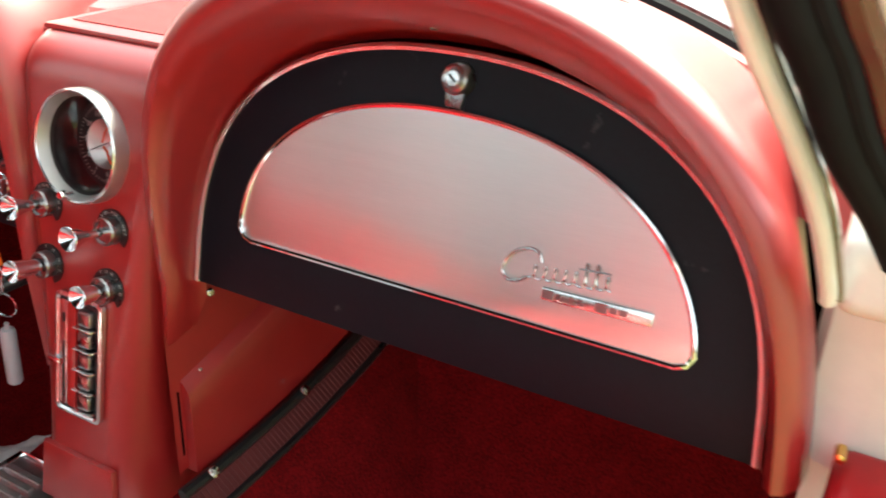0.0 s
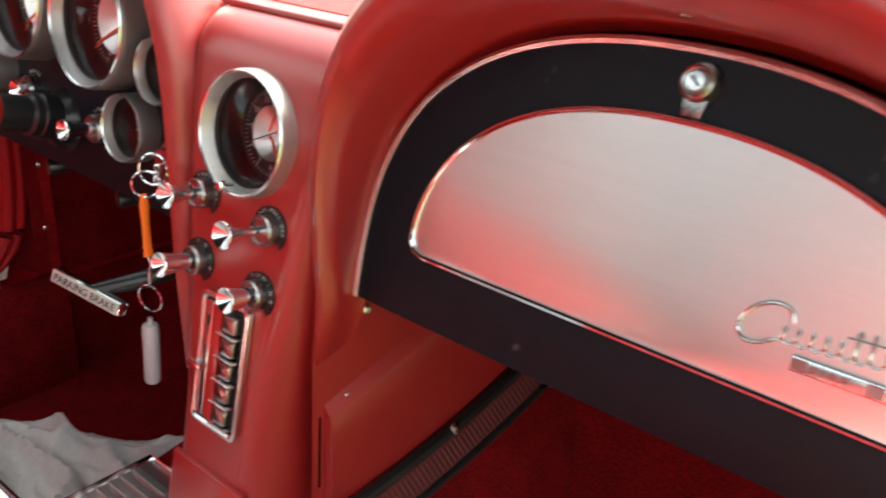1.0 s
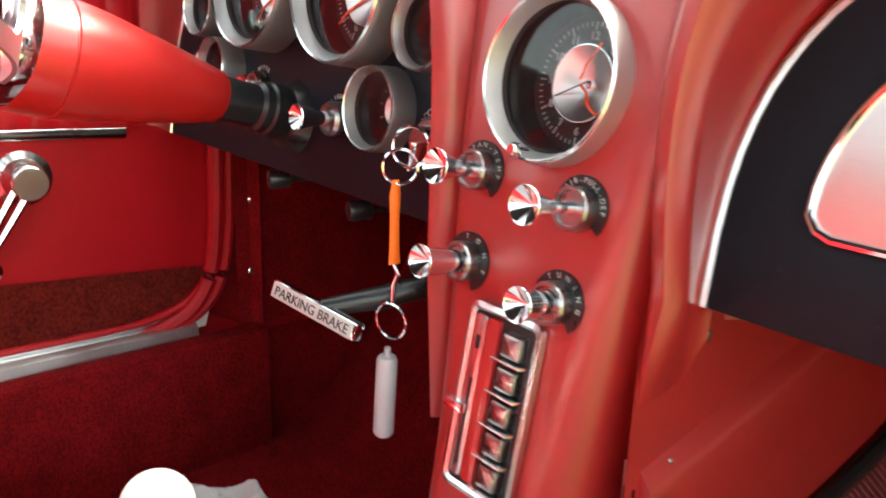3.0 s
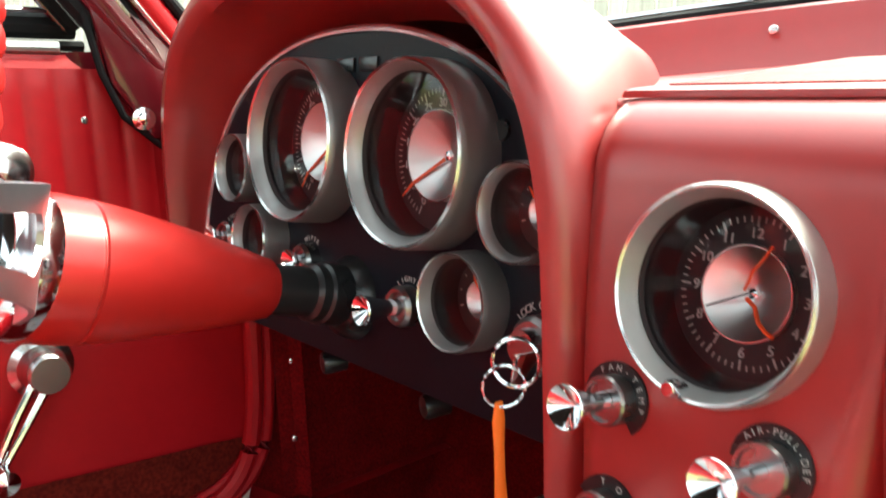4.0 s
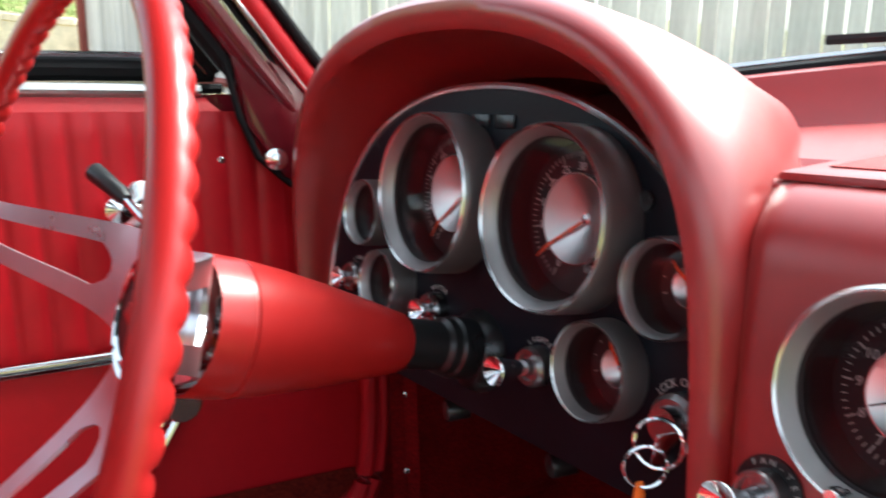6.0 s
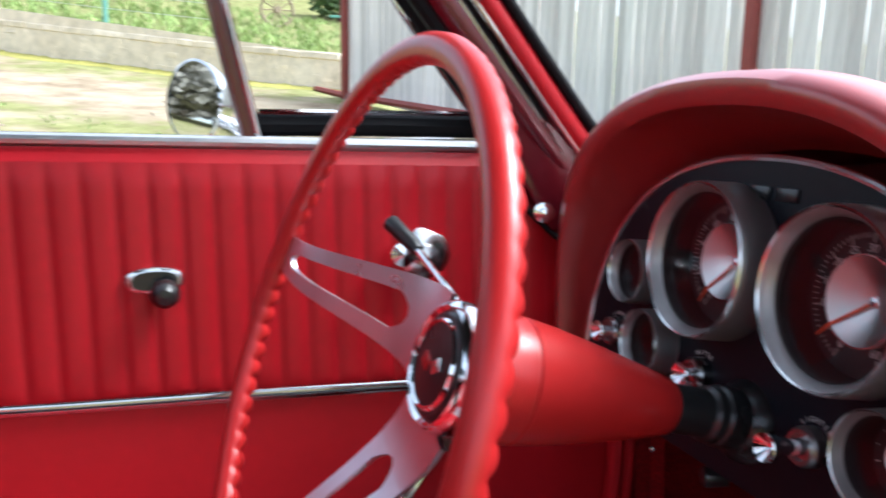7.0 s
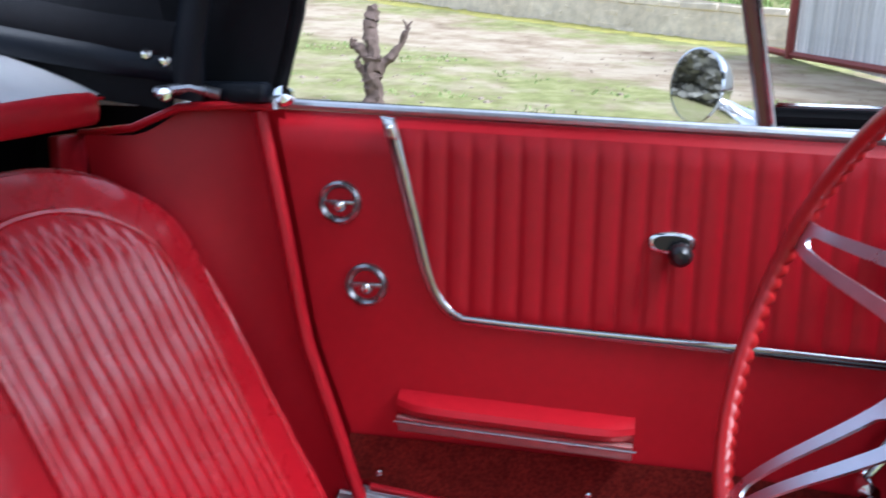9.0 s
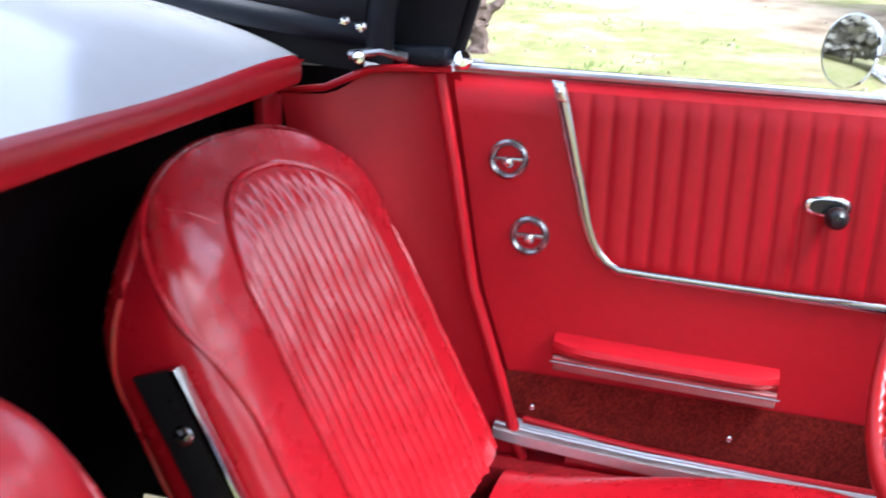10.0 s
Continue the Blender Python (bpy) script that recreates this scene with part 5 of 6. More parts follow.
part("bow_skirt", grid([[(x, y - 0.012, z - 0.005), (x, y - 0.016, z - 0.045)] for x, y, z in bow]), RUBBER, top_cover)
part("hinge_base", box(-0.612, -0.572, -0.47, -0.375, 0.838, 0.862, 0.006), BLACK, top_cover)
part("hinge_link", tube([(-0.555, -0.455, 0.842), (-0.550, -0.45, 0.90), (-0.545, -0.43, 0.98), (-0.52, -0.40, 1.10)], 0.018, 10, flat=0.5), BLACK, top_cover)
part("hinge_arm", tube([(-0.56, -0.42, 0.848), (-0.55, -0.45, 0.855), (-0.545, -0.49, 0.85)], 0.0065, 10), DARK_CHROME, top_cover)
part("front_latch", lathe([(0.0001, 0.016), (0.010, 0.014), (0.012, 0.0)], (-0.60, -0.36, 0.846), (1, 0.2, 0.2), 16), CHROME, top_cover)
part("pivot_pin", lathe([(0.0001, 0.014), (0.007, 0.013), (0.009, 0.006), (0.009, 0)], (-0.545, -0.478, 0.848), (1, 0.4, 0), 16), CHROME, top_cover)
for d in (0.0, 0.022):
    part("rivet", lathe([(0.0001, 0.006), (0.005, 0.005), (0.007, 0)], (-0.530, -0.468 - d, 0.884 + d * 0.3), (1, 0.6, 0), 14), CHROME, top_cover)

floor_pan = thing("floor", (0, 0.3, 0.15), "dark red carpeted car floor", "floor", kind="structure")
rows = []
for y in np.linspace(-0.7, 1.0, 28):
    row = []
    rise = 0.42 * smoothstep(0.62, 1.05, y) ** 1.1
    for x in np.linspace(-0.60, 0.62, 34):
        row.append((x, y, 0.16 + rise + 0.004 * math.sin(9 * x + 7 * y)))
    rows.append(row)
part("carpet", grid(rows), CARPET, floor_pan)
rows = []
for y in np.linspace(-0.7, 0.95, 14):
    top_z = 0.325 + 0.06 * smoothstep(0.45, 0.75, y)
    rows.append([(-0.19, y, 0.15), (-0.155, y, top_z - 0.05), (-0.125, y, top_z - 0.006), (0.0, y, top_z), (0.105, y, top_z - 0.006), (0.135, y, top_z - 0.05), (0.19, y, 0.22), (0.30, y, 0.155)])
part("tunnel", grid(rows), CARPET, floor_pan)
part("firewall", grid([[(x, 0.99, z) for x in np.linspace(-0.62, 0.62, 5)] for z in np.linspace(0.1, 0.76, 5)]), CARPET, floor_pan)

plate = thing("shifter_plate", (0, 0.3, 0.33), "ribbed silver plate on the tunnel below the console", "console plate")
bm = box(-0.118, 0.108, -0.15, 0.445, 0.322, 0.332, 0.004)
for k in range(47):
    y = -0.14 + k * 0.0122
    box(-0.112, -0.062, y, y + 0.006, 0.331, 0.3345, 0.0, bm)
part("plate", bm, ALU, plate)
part("edge", tube([(-0.118, -0.15, 0.331), (-0.118, 0.445, 0.331), (-0.05, 0.446, 0.331), (0.06, 0.446, 0.331)], 0.004, 8), CHROME, plate)
shifter = thing("gear_lever", (-0.075, 0.30, 0.33), "gear lever with a white ball knob", "gear lever")
part("rod", tube([(-0.060, 0.33, 0.33), (-0.088, 0.306, 0.375), (-0.104, 0.294, 0.405)], [0.009, 0.008, 0.006], 12), CHROME, shifter)
bm = bmesh.new()
bmesh.ops.create_uvsphere(bm, u_segments=32, v_segments=20, radius=0.0222)
bm.transform(Matrix.Translation((-0.1125, 0.2855, 0.4250)) @ Euler((0.5, -0.4, 0)).to_matrix().to_4x4())
part("ball", bm, IVORY, shifter, "white ball knob")

# passenger side of the tunnel below the dash
tside = thing("tunnel_panel", (0.09, 0.6, 0.38), "red panel beside the tunnel with a ribbed strip", "trim panel", kind="structure")
rows = []
for s in np.linspace(0, 1, 8):
    y = 0.470 + 0.30 * s
    low = 0.374 + 0.012 * s + 0.05 * s * s
    row = []
    for k in range(8):
        z = low + (0.566 - low) * k / 7
        x = 0.080 + 0.016 * s
        row.append((x, y, z))
    rows.append(row)
part("side_panel", grid(rows), RED_PAD, tside)
rows = []
for s in np.linspace(0, 1, 8):
    y = 0.482 + 0.28 * s
    hi = 0.462 + 0.30 * (y - 0.482)
    lo = 0.372 + 0.012 * s + 0.05 * s * s
    rows.append([(0.078 + 0.016 * s, y, hi + 0.012), (0.088 + 0.016 * s, y, hi), (0.090 + 0.016 * s, y, hi - 0.006)] + [(0.091 + 0.016 * s, y, hi - 0.006 + (lo - hi + 0.006) * k / 4) for k in range(1, 5)])
rows.insert(0, [(0.070, 0.4815, p[2]) for p in rows[0]])
part("lower_panel", grid(rows), RED_PAD, tside)
# black bar painted as the shade in the gap
part("panel_gap", box(0.074, 0.0805, 0.476, 0.482, 0.39, 0.462, 0.001), SHADE_BLACK, tside)
low_line = [(0.092 + 0.016 * s, 0.455 + 0.33 * s, 0.371 + 0.012 * s + 0.05 * s * s) for s in np.linspace(0, 1, 10)]
part("bead", tube([(x + 0.006, y, z - 0.003) for x, y, z in low_line], 0.006, 8), BLACK_PLASTIC, tside, "black beading")
bm = bmesh.new()
grid([low_line, [(x + 0.026, y, z - 0.024) for x, y, z in low_line]], bm=bm)
for k in range(60):
    s = k / 60
    p = Vector((0.094 + 0.016 * s, 0.455 + 0.33 * s, 0.370 + 0.012 * s + 0.05 * s * s))
    tube([p + Vector((0.009, 0, -0.008)), p + Vector((0.024, 0, -0.020))], 0.0008, 4, bm=bm)
part("ribbed_strip", bm, material("dull_red_strip", (0.11, 0.012, 0.012), 0.6, 0.1, vary=0.2), tside, "ribbed scuff strip")
part("lower_bead", tube([(x + 0.027, y, z - 0.026) for x, y, z in low_line], 0.004, 8), BLACK_PLASTIC, tside)
for (x, y, z) in ((0.082, 0.524, 0.543), (0.082, 0.504, 0.470)):
    screw((x + 0.002, y, z), (1, -0.2, 0), parent=tside)
for s in (0.10, 0.50):
    screw((0.105 + 0.016 * s, 0.455 + 0.33 * s, 0.374 + 0.012 * s + 0.05 * s * s), (1, 0, 0.6), 0.006, parent=tside)

# cloth lying on the driver's floor
rag = thing("cloth", (-0.33, 0.45, 0.16), "crumpled grey cloth on the floor", "cloth")
rows = []
for i in range(60):
    row = []
    for j in range(72):
        u, v = i / 59, j / 71
        x = (-0.425 - 0.080 * u) * (1 - v) + (-0.165 - 0.085 * u) * v + 0.010 * math.sin(6 * u) + 0.09 * u * math.sin(math.pi * v * 0.5)
        y = 0.325 + 0.11 * u + (0.035 + 0.150 * u) * math.sin(math.pi * v * 0.5) + 0.008 * math.sin(7 * v + 1)
        fold = (1 - abs(noise.noise(Vector((u * 3.6 + v * 2.2, v * 3.0 - u, 0.3))))) ** 4 * 0.030
        fine = (1 - abs(noise.noise(Vector((u * 8 + 3, v * 8 + u * 4, 1.7))))) ** 4 * 0.010
        edge = min(u, v, 1 - u, 1 - v)
        row.append((x, y, 0.172 + 0.006 + (0.010 + fold + fine) * smoothstep(-0.02, 0.16, edge)))
    rows.append(row)
part("fabric", grid(rows), CLOTH, rag, "", 80)

# ---- seats ----
def seat(cx, dy, label, name="bucket_seat"):
    st = thing(name, (cx, -0.2 + dy, 0.17), label, "car seat", "front seats")
    W, H = 0.228, 0.486
    rec = Vector((0, -0.447, 0.894)).normalized()
    lowc = Vector((cx, -0.318 + dy, 0.34))
    fwd = Vector((0, rec.z, -rec.y))

    def half(t):
        e = max(0.0, (t - 0.66) / 0.34)
        return W * (1.0 - 0.02 * t) * max(0.0, 1 - e ** 2.6) ** (1 / 2.6)

    def front(t):
        return 0.066 - 0.052 * smoothstep(0.74, 1.0, t) ** 1.6

    def rear(t):
        return -0.092 + 0.098 * smoothstep(0.62, 1.0, t) ** 1.4

    def skin(t, a, lift=0.0):
        """A point on the backrest at height t, angle a round its section."""
        ca, sa = math.cos(a), math.sin(a)
        px = half(t) * math.copysign(abs(ca) ** (0.5 if sa > 0 else 0.3), ca)
        mid = (front(t) + rear(t)) / 2
        dep = (front(t) - rear(t)) / 2
        pd = mid + dep * math.copysign(abs(sa) ** 0.62, sa)
        if sa > 0:
            pd -= 0.034 * (1 - (px / W) ** 2) * sa * smoothstep(1.0, 0.8, t)
        p = lowc + rec * (H * t) + Vector((px, 0, 0)) + fwd * (pd + lift)
        return p + fwd * (0.0016 * noise.noise(p * 24) + 0.0006 * noise.noise(p * 75))

    def face(t, x, lift):
        """A point over the front of the backrest at height t and x from its middle."""
        q = min(0.999, abs(x) / max(half(t), 1e-4))
        ca = math.copysign(q ** 2, x)
        return skin(t, math.acos(ca), lift)

    ts = [1.0 - (1 - k / 84) ** 1.8 for k in range(85)]
    rows = [[skin(t, 2 * math.pi * k / 144) for k in range(144)] for t in ts]
    back = part("backrest", grid(rows, close_u=True, cap=True), RED_SEAT, st, "", 70)
    # pleated centre of the backrest, under an arch
    NP = 14
    wi = 0.61 * W

    def arch_t(x):
        return 0.66 + 0.25 * max(0.0, 1 - (abs(x) / wi) ** 2.3) ** (1 / 2.3)

    cols = []
    for k in range(NP * 8 + 1):
        x = wi * (-1 + 2 * k / (NP * 8))
        ph = (k % 8) / 8
        bulge = 0.0058 * (1 - (2 * abs(ph - 0.5)) ** 2.2)
        top_t = arch_t(x)
        col = []
        for i in range(32):
            t = 0.01 + (top_t - 0.01) * (1 - (1 - i / 31) ** 1.5)
            edge = smoothstep(0, 0.10, top_t - t) * smoothstep(0, 0.02, wi - abs(x))
            col.append(face(t, x, 0.0026 + bulge * edge))
        cols.append(col)
    part("pleated_centre", grid(cols), RED_SEAT, back, "pleated centre panel", 80)
    line = [face(t, -wi, 0.002) for t in np.linspace(0.0, 0.66, 14)] + [face(arch_t(x), x, 0.002) for x in (wi * -math.cos(math.pi * k / 40) for k in range(41))] + [face(t, wi, 0.002) for t in np.linspace(0.66, 0.0, 14)]
    part("piping", tube(line, 0.0042, 8), RED_SEAT, back)
    up_ts = [1.0 - (1 - k / 40) ** 1.8 for k in range(40)]
    for ang in (radians(35), radians(-40)):
        bend = [(t, ang * (1 - smoothstep(0.50, 0.90, t))) for t in up_ts]
        line = [skin(t, a, 0.001) for t, a in bend] + [skin(t, math.pi - a, 0.001) for t, a in reversed(bend)]
        part("edge_piping", tube(line, 0.0036, 8), RED_SEAT, back)
    for sg in (-1, 1):
        run = [(0.835 + 0.055 * q, sg * (wi * 0.93 * (1 - q) + 0.172 * q)) for q in np.linspace(0, 1, 12)]
        part("seam", tube([face(t, x, -0.0004) for t, x in run], 0.0012, 6), RED_SEAT, back)
    # hinge cover on the inner side
    for sg in ((1,) if cx < 0 else (-1,)):
        cover = part("hinge_cover", slab([(-0.026, -0.05), (0.016, -0.05), (0.016, 0.27), (-0.026, 0.275)], 0.006, lambda u, v, w: lowc + rec * (0.045 + v) + fwd * (u - 0.004) + Vector((sg * (half(0.5) + 0.003 + w), 0, 0)), 0.002), BLACK_PLASTIC, back, "black hinge cover")
        part("cover_strip", slab([(0.013, -0.05), (0.020, -0.05), (0.020, 0.27), (0.013, 0.27)], 0.010, lambda u, v, w: lowc + rec * (0.045 + v) + fwd * (u - 0.004) + Vector((sg * (half(0.5) + 0.003 + w), 0, 0)), 0.002), CHROME, cover)
        screw(lowc + rec * 0.262 + fwd * -0.008 + Vector((sg * (half(0.5) + 0.010), 0, 0)), (sg, 0, 0), 0.009, DARK_CHROME, cover)
    # cushion
    rows = []
    for i in range(26):
        s = i / 25
        y = -0.27 + dy + 0.50 * s
        zt = 0.338 + 0.046 * smoothstep(0.0, 0.7, s) - 0.05 * smoothstep(0.86, 1.0, s) ** 2
        ring = []
        for k in range(56):
            a = 2 * math.pi * k / 56
            ca, sa = math.cos(a), math.sin(a)
            hw = 1.06 * W * (1.02 - 0.10 * smoothstep(0.75, 1.0, s))
            ring.append((cx + hw * math.copysign(abs(ca) ** 0.45, ca), y, zt - 0.075 + 0.075 * math.copysign(abs(sa) ** 0.55, sa)))
        rows.append(ring)
    part("cushion", grid(rows, close_u=True, cap=True), RED_SEAT, st, "", 70)
    rows = []
    for i in range(20):
        s = i / 19
        y = -0.20 + dy + 0.36 * s
        zt = 0.340 + 0.046 * smoothstep(0.0, 0.7, (y - dy + 0.27) / 0.5)
        row = []
        for k in range(NP * 6 + 1):
            ph = (k % 6) / 6
            bulge = 0.005 * (1 - (2 * abs(ph - 0.5)) ** 2.5)
            row.append((cx + 0.58 * W * (-1 + 2 * k / (NP * 6)), y, zt + bulge))
        rows.append(row)
    part("pleated_cushion", grid(rows), RED_SEAT, st, "", 80)
    # base coloured near-black, as the shade below the cushion
    part("seat_base", box(cx - 0.2, cx + 0.2, -0.25 + dy, 0.16 + dy, 0.17, 0.27, 0.01), SHADE_BLACK, st)
    return st


seat(-0.322, 0.0, "red vinyl driver's bucket seat with pleated centre")
seat(0.352, 0.11, "red vinyl passenger bucket seat set further forward")


# ---- passenger door opening ----
jamb = thing("door_jamb", (0.62, 0.45, 0.3), "white painted passenger door jamb with aged edges", "door frame", kind="structure")
part("jamb_panel", grid([[(0.572, 0.520, z), (0.578, 0.506, z), (0.600, 0.498, z), (0.70, 0.49, z), (0.80, 0.55, z)] for z in np.linspace(0.585, 0.712, 6)]), CREAM, jamb)
part("jamb_lower", grid([[(0.586, 0.56, z), (0.64, 0.555, z), (0.80, 0.58, z)] for z in np.linspace(0.15, 0.60, 5)]), CREAM, jamb)
part("jamb_cap", box(0.574, 0.80, 0.435, 0.56, 0.712, 0.756, 0.012, seg=4), CREAM, jamb)
post_line = [(0.5735, 0.432, 0.722), (0.571, 0.421, 0.738), (0.561, 0.390, 0.780), (0.547, 0.363, 0.816), (0.534, 0.341, 0.845), (0.525, 0.325, 0.867), (0.500, 0.280, 0.930)]
part("post_edge", tube(curve(post_line), 0.0042, 10), CREAM, jamb, "aged cream painted post edge")
part("post_lip", tube(curve([(x + 0.005, y + 0.003, z + 0.001) for x, y, z in post_line]), 0.0022, 8), CHROME_WORN, jamb)
seal_line = [(0.598, 0.420, 0.755), (0.584, 0.392, 0.785), (0.572, 0.372, 0.806), (0.563, 0.358, 0.823), (0.552, 0.339, 0.850), (0.542, 0.323, 0.870), (0.517, 0.278, 0.934)]
part("seal", tube(curve(seal_line), 0.0095, 12), RUBBER, jamb)
part("seal_lip", tube(curve([(x + 0.008, y - 0.003, z + 0.002) for x, y, z in seal_line]), 0.0050, 10), RUBBER, jamb)
part("post_face", tube(curve([(x + 0.0165, y + 0.004, z + 0.003) for x, y, z in seal_line[1:]]), 0.0075, 10), RED_METAL, jamb, "dark red painted post")
part("outer_strip", tube(curve([(x + 0.0255, y + 0.006, z + 0.004) for x, y, z in seal_line[1:]]), 0.0035, 8), CREAM, jamb)
part("striker", lathe([(0.0001, 0.012), (0.003, 0.011), (0.0034, 0)], (0.600, 0.482, 0.6120), (0, -1, 0), 14), BRASS, jamb)
part("lower_pad", box(0.598, 0.640, 0.445, 0.500, 0.25, 0.606, 0.010, seg=3), RED, jamb)
# front wings and bonnet beyond the windshield
bonnet = thing("bonnet", (0, 1.6, 0.75), "white painted bonnet beyond the windshield", "car body", kind="structure")
rows = []
for s in np.linspace(0, 1, 12):
    rows.append([(x, cowl_y(min(abs(x), 0.6)) + 0.06 + (1.45 - 0.2 * abs(x)) * s, 0.800 + 0.045 * math.exp(-(x / 0.25) ** 2) * smoothstep(0, 0.3, s) + 0.02 * smoothstep(0.4, 0.8, abs(x)) - 0.16 * s * s - 0.11 * min(abs(x), 0.65) ** 2 - 0.2 * smoothstep(0.78, 0.95, abs(x))) for x in np.linspace(-0.92, 0.92, 33)])
part("panel", grid(rows), WHITE, bonnet)
for sg in (-1, 1):
    part("front_wing", grid([[(sg * 0.92, y, 0.70 - 0.10 * (y - 0.56)), (sg * 0.95, y, 0.50), (sg * 0.90, y, 0.24)] for y in np.linspace(0.56, 1.9, 8)]), WHITE, bonnet)
wiper = thing("wiper", (0.05, 0.92, 0.82), "black windshield wiper arm resting at the glass base", "wiper")
part("arm", tube([(0.25, 0.90, 0.826), (0.0, 0.935, 0.832), (-0.16, 0.92, 0.834)], 0.004, 8), BLACK_PLASTIC, wiper)
part("blade", tube([(0.12, 0.925, 0.838), (-0.28, 0.865, 0.838)], 0.005, 6), RUBBER, wiper)

# ---- outdoors ----


def ground_z(x, y):
    left = max(0.0, -x - 1.1 - 0.3 * y * smoothstep(1.0, 6.0, -x))
    r = min(left, 42.0)
    z = 0.08 * r + 0.0025 * r * r
    return z + 0.02 * noise.noise(Vector((x * 0.7, y * 0.7, 0)))


WALL_A, WALL_B = Vector((-28.9, -19.0)), Vector((-13.7, 3.3))


def wall_side(x, y):
    """Metres beyond the stone wall's line, away from the car."""
    d = (WALL_B - WALL_A).normalized()
    nrm = Vector((-d.y, d.x))
    return (Vector((x, y)) - WALL_A).dot(nrm)


xs = [-400, -200, -120, -80, -60, -50, -44, -40, -36, -32] + list(np.arange(-30, -0.4, 0.5)) + [0, 1, 2, 4, 8, 16, 40, 120, 400]
ys = [-400, -150, -60, -40, -30, -25] + list(np.arange(-20, 12.1, 0.5)) + [14, 18, 25, 40, 80, 200, 400]
bm = bmesh.new()
vs = [[bm.verts.new((x, y, ground_z(x, y))) for x in xs] for y in ys]
for j in range(len(ys) - 1):
    for i in range(len(xs) - 1):
        bm.faces.new([vs[j][i], vs[j][i + 1], vs[j + 1][i + 1], vs[j + 1][i]])
ground = part("ground", bm, GROUND)
tagged(ground, "rough dirt yard with patchy grass sloping up", "ground", kind="structure")
att = ground.data.color_attributes.new("turf", "FLOAT_COLOR", "POINT")
for v, c in zip(ground.data.vertices, att.data):
    x, y = v.co.x, v.co.y
    w = wall_side(x, y)
    val = 0.60 if w > 0.3 else 0.0
    track = abs(w + 3.6)
    if w <= 0.3:
        val = 0.27 * smoothstep(1.0, 2.2, track) + 0.18 * noise.noise(Vector((x * 0.5, y * 0.5, 3)))
        val += 0.25 * smoothstep(-1.0, 0.2, w)
    c.color = (val, val, val, 1)

# stone wall, stone by stone
wall = thing("stone_wall", (-16, -5, 1.6), "low limestone rubble wall with mossy foot", "stone wall", kind="structure")
d2 = (WALL_B - WALL_A)
L = d2.length
d2 = d2.normalized()
nn = Vector((-d2.y, d2.x))
WALL_H = 0.62
part("core", slab([(0, -0.3), (L, -0.3), (L, WALL_H - 0.06), (0, WALL_H - 0.06)], 0.30, lambda u, v, w: (WALL_A.x + d2.x * u + nn.x * (w - 0.152), WALL_A.y + d2.y * u + nn.y * (w - 0.152), ground_z(WALL_A.x + d2.x * u, WALL_A.y + d2.y * u) + v)), STONE, wall)
rs = random.Random(5)
stones = bmesh.new()
for row in range(5):
    u = rs.random() * 0.3
    h = WALL_H / 5
    while u < L:
        w = (0.12 + rs.random() ** 1.5 * 0.34) if row < 4 else 0.35 + rs.random() * 0.4
        x, y = WALL_A.x + d2.x * (u + w / 2), WALL_A.y + d2.y * (u + w / 2)
        hh = h * (0.90 + 0.20 * rs.random()) if row < 4 else h
        rise = math.atan2(ground_z(x + d2.x, y + d2.y) - ground_z(x - d2.x, y - d2.y), 2.0)
        m = Matrix.Translation((x - nn.x * 0.10, y - nn.y * 0.10, ground_z(x, y) - 0.02 + row * h + hh / 2 + rs.uniform(-0.008, 0.008) * (0.3 if row == 4 else 1))) @ Matrix.Rotation(math.atan2(d2.y, d2.x), 4, "Z") @ Matrix.Rotation(-rise, 4, "Y") @ Euler((rs.uniform(-0.06, 0.06), rs.uniform(-0.10, 0.10) * (0.2 if row == 4 else 1), rs.uniform(-0.04, 0.04))).to_matrix().to_4x4()
        dp = 0.040 + 0.014 * rs.random() + (0.025 if row == 4 else 0)
        b = box(-w / 2 + 0.003, w / 2 - 0.003, -dp, 0.12, -hh / 2, hh / 2, 0.02, None, 1)
        for vv in b.verts:
            vv.co += Vector((rs.uniform(-1, 1), rs.uniform(-1, 1), rs.uniform(-1, 1))) * (0.010 if row < 4 else 0.005)
        b.transform(m)
        merge(stones, b)
        u += w
stone_ob = part("stones", stones, STONE, wall)
tagged(stone_ob, kind="stuff")
strip = []
for k in range(int(L / 0.10)):
    u = k * 0.10
    wide = 0.50 + 0.45 * noise.noise(Vector((u * 0.7, 2.0, 0))) + 0.22 * noise.noise(Vector((u * 3.1, 5.0, 0)))
    line = []
    for j in range(9):
        o = -0.10 - max(0.12, wide) * j / 8
        x, y = WALL_A.x + d2.x * u + nn.x * o, WALL_A.y + d2.y * u + nn.y * o
        swell = 0.050 * (1 - (j / 8) ** 2) * (0.6 + 0.8 * noise.noise(Vector((x * 5, y * 5, 1))))
        line.append((x, y, ground_z(x, y) + (swell if j < 8 else -0.03)))
    strip.append(line)
tagged(part("moss", grid(strip), MOSS, wall, "yellow-green moss along the foot", 80), kind="stuff")

# grass tufts beyond the wall and on the yard
blades = bmesh.new()
rg = random.Random(11)


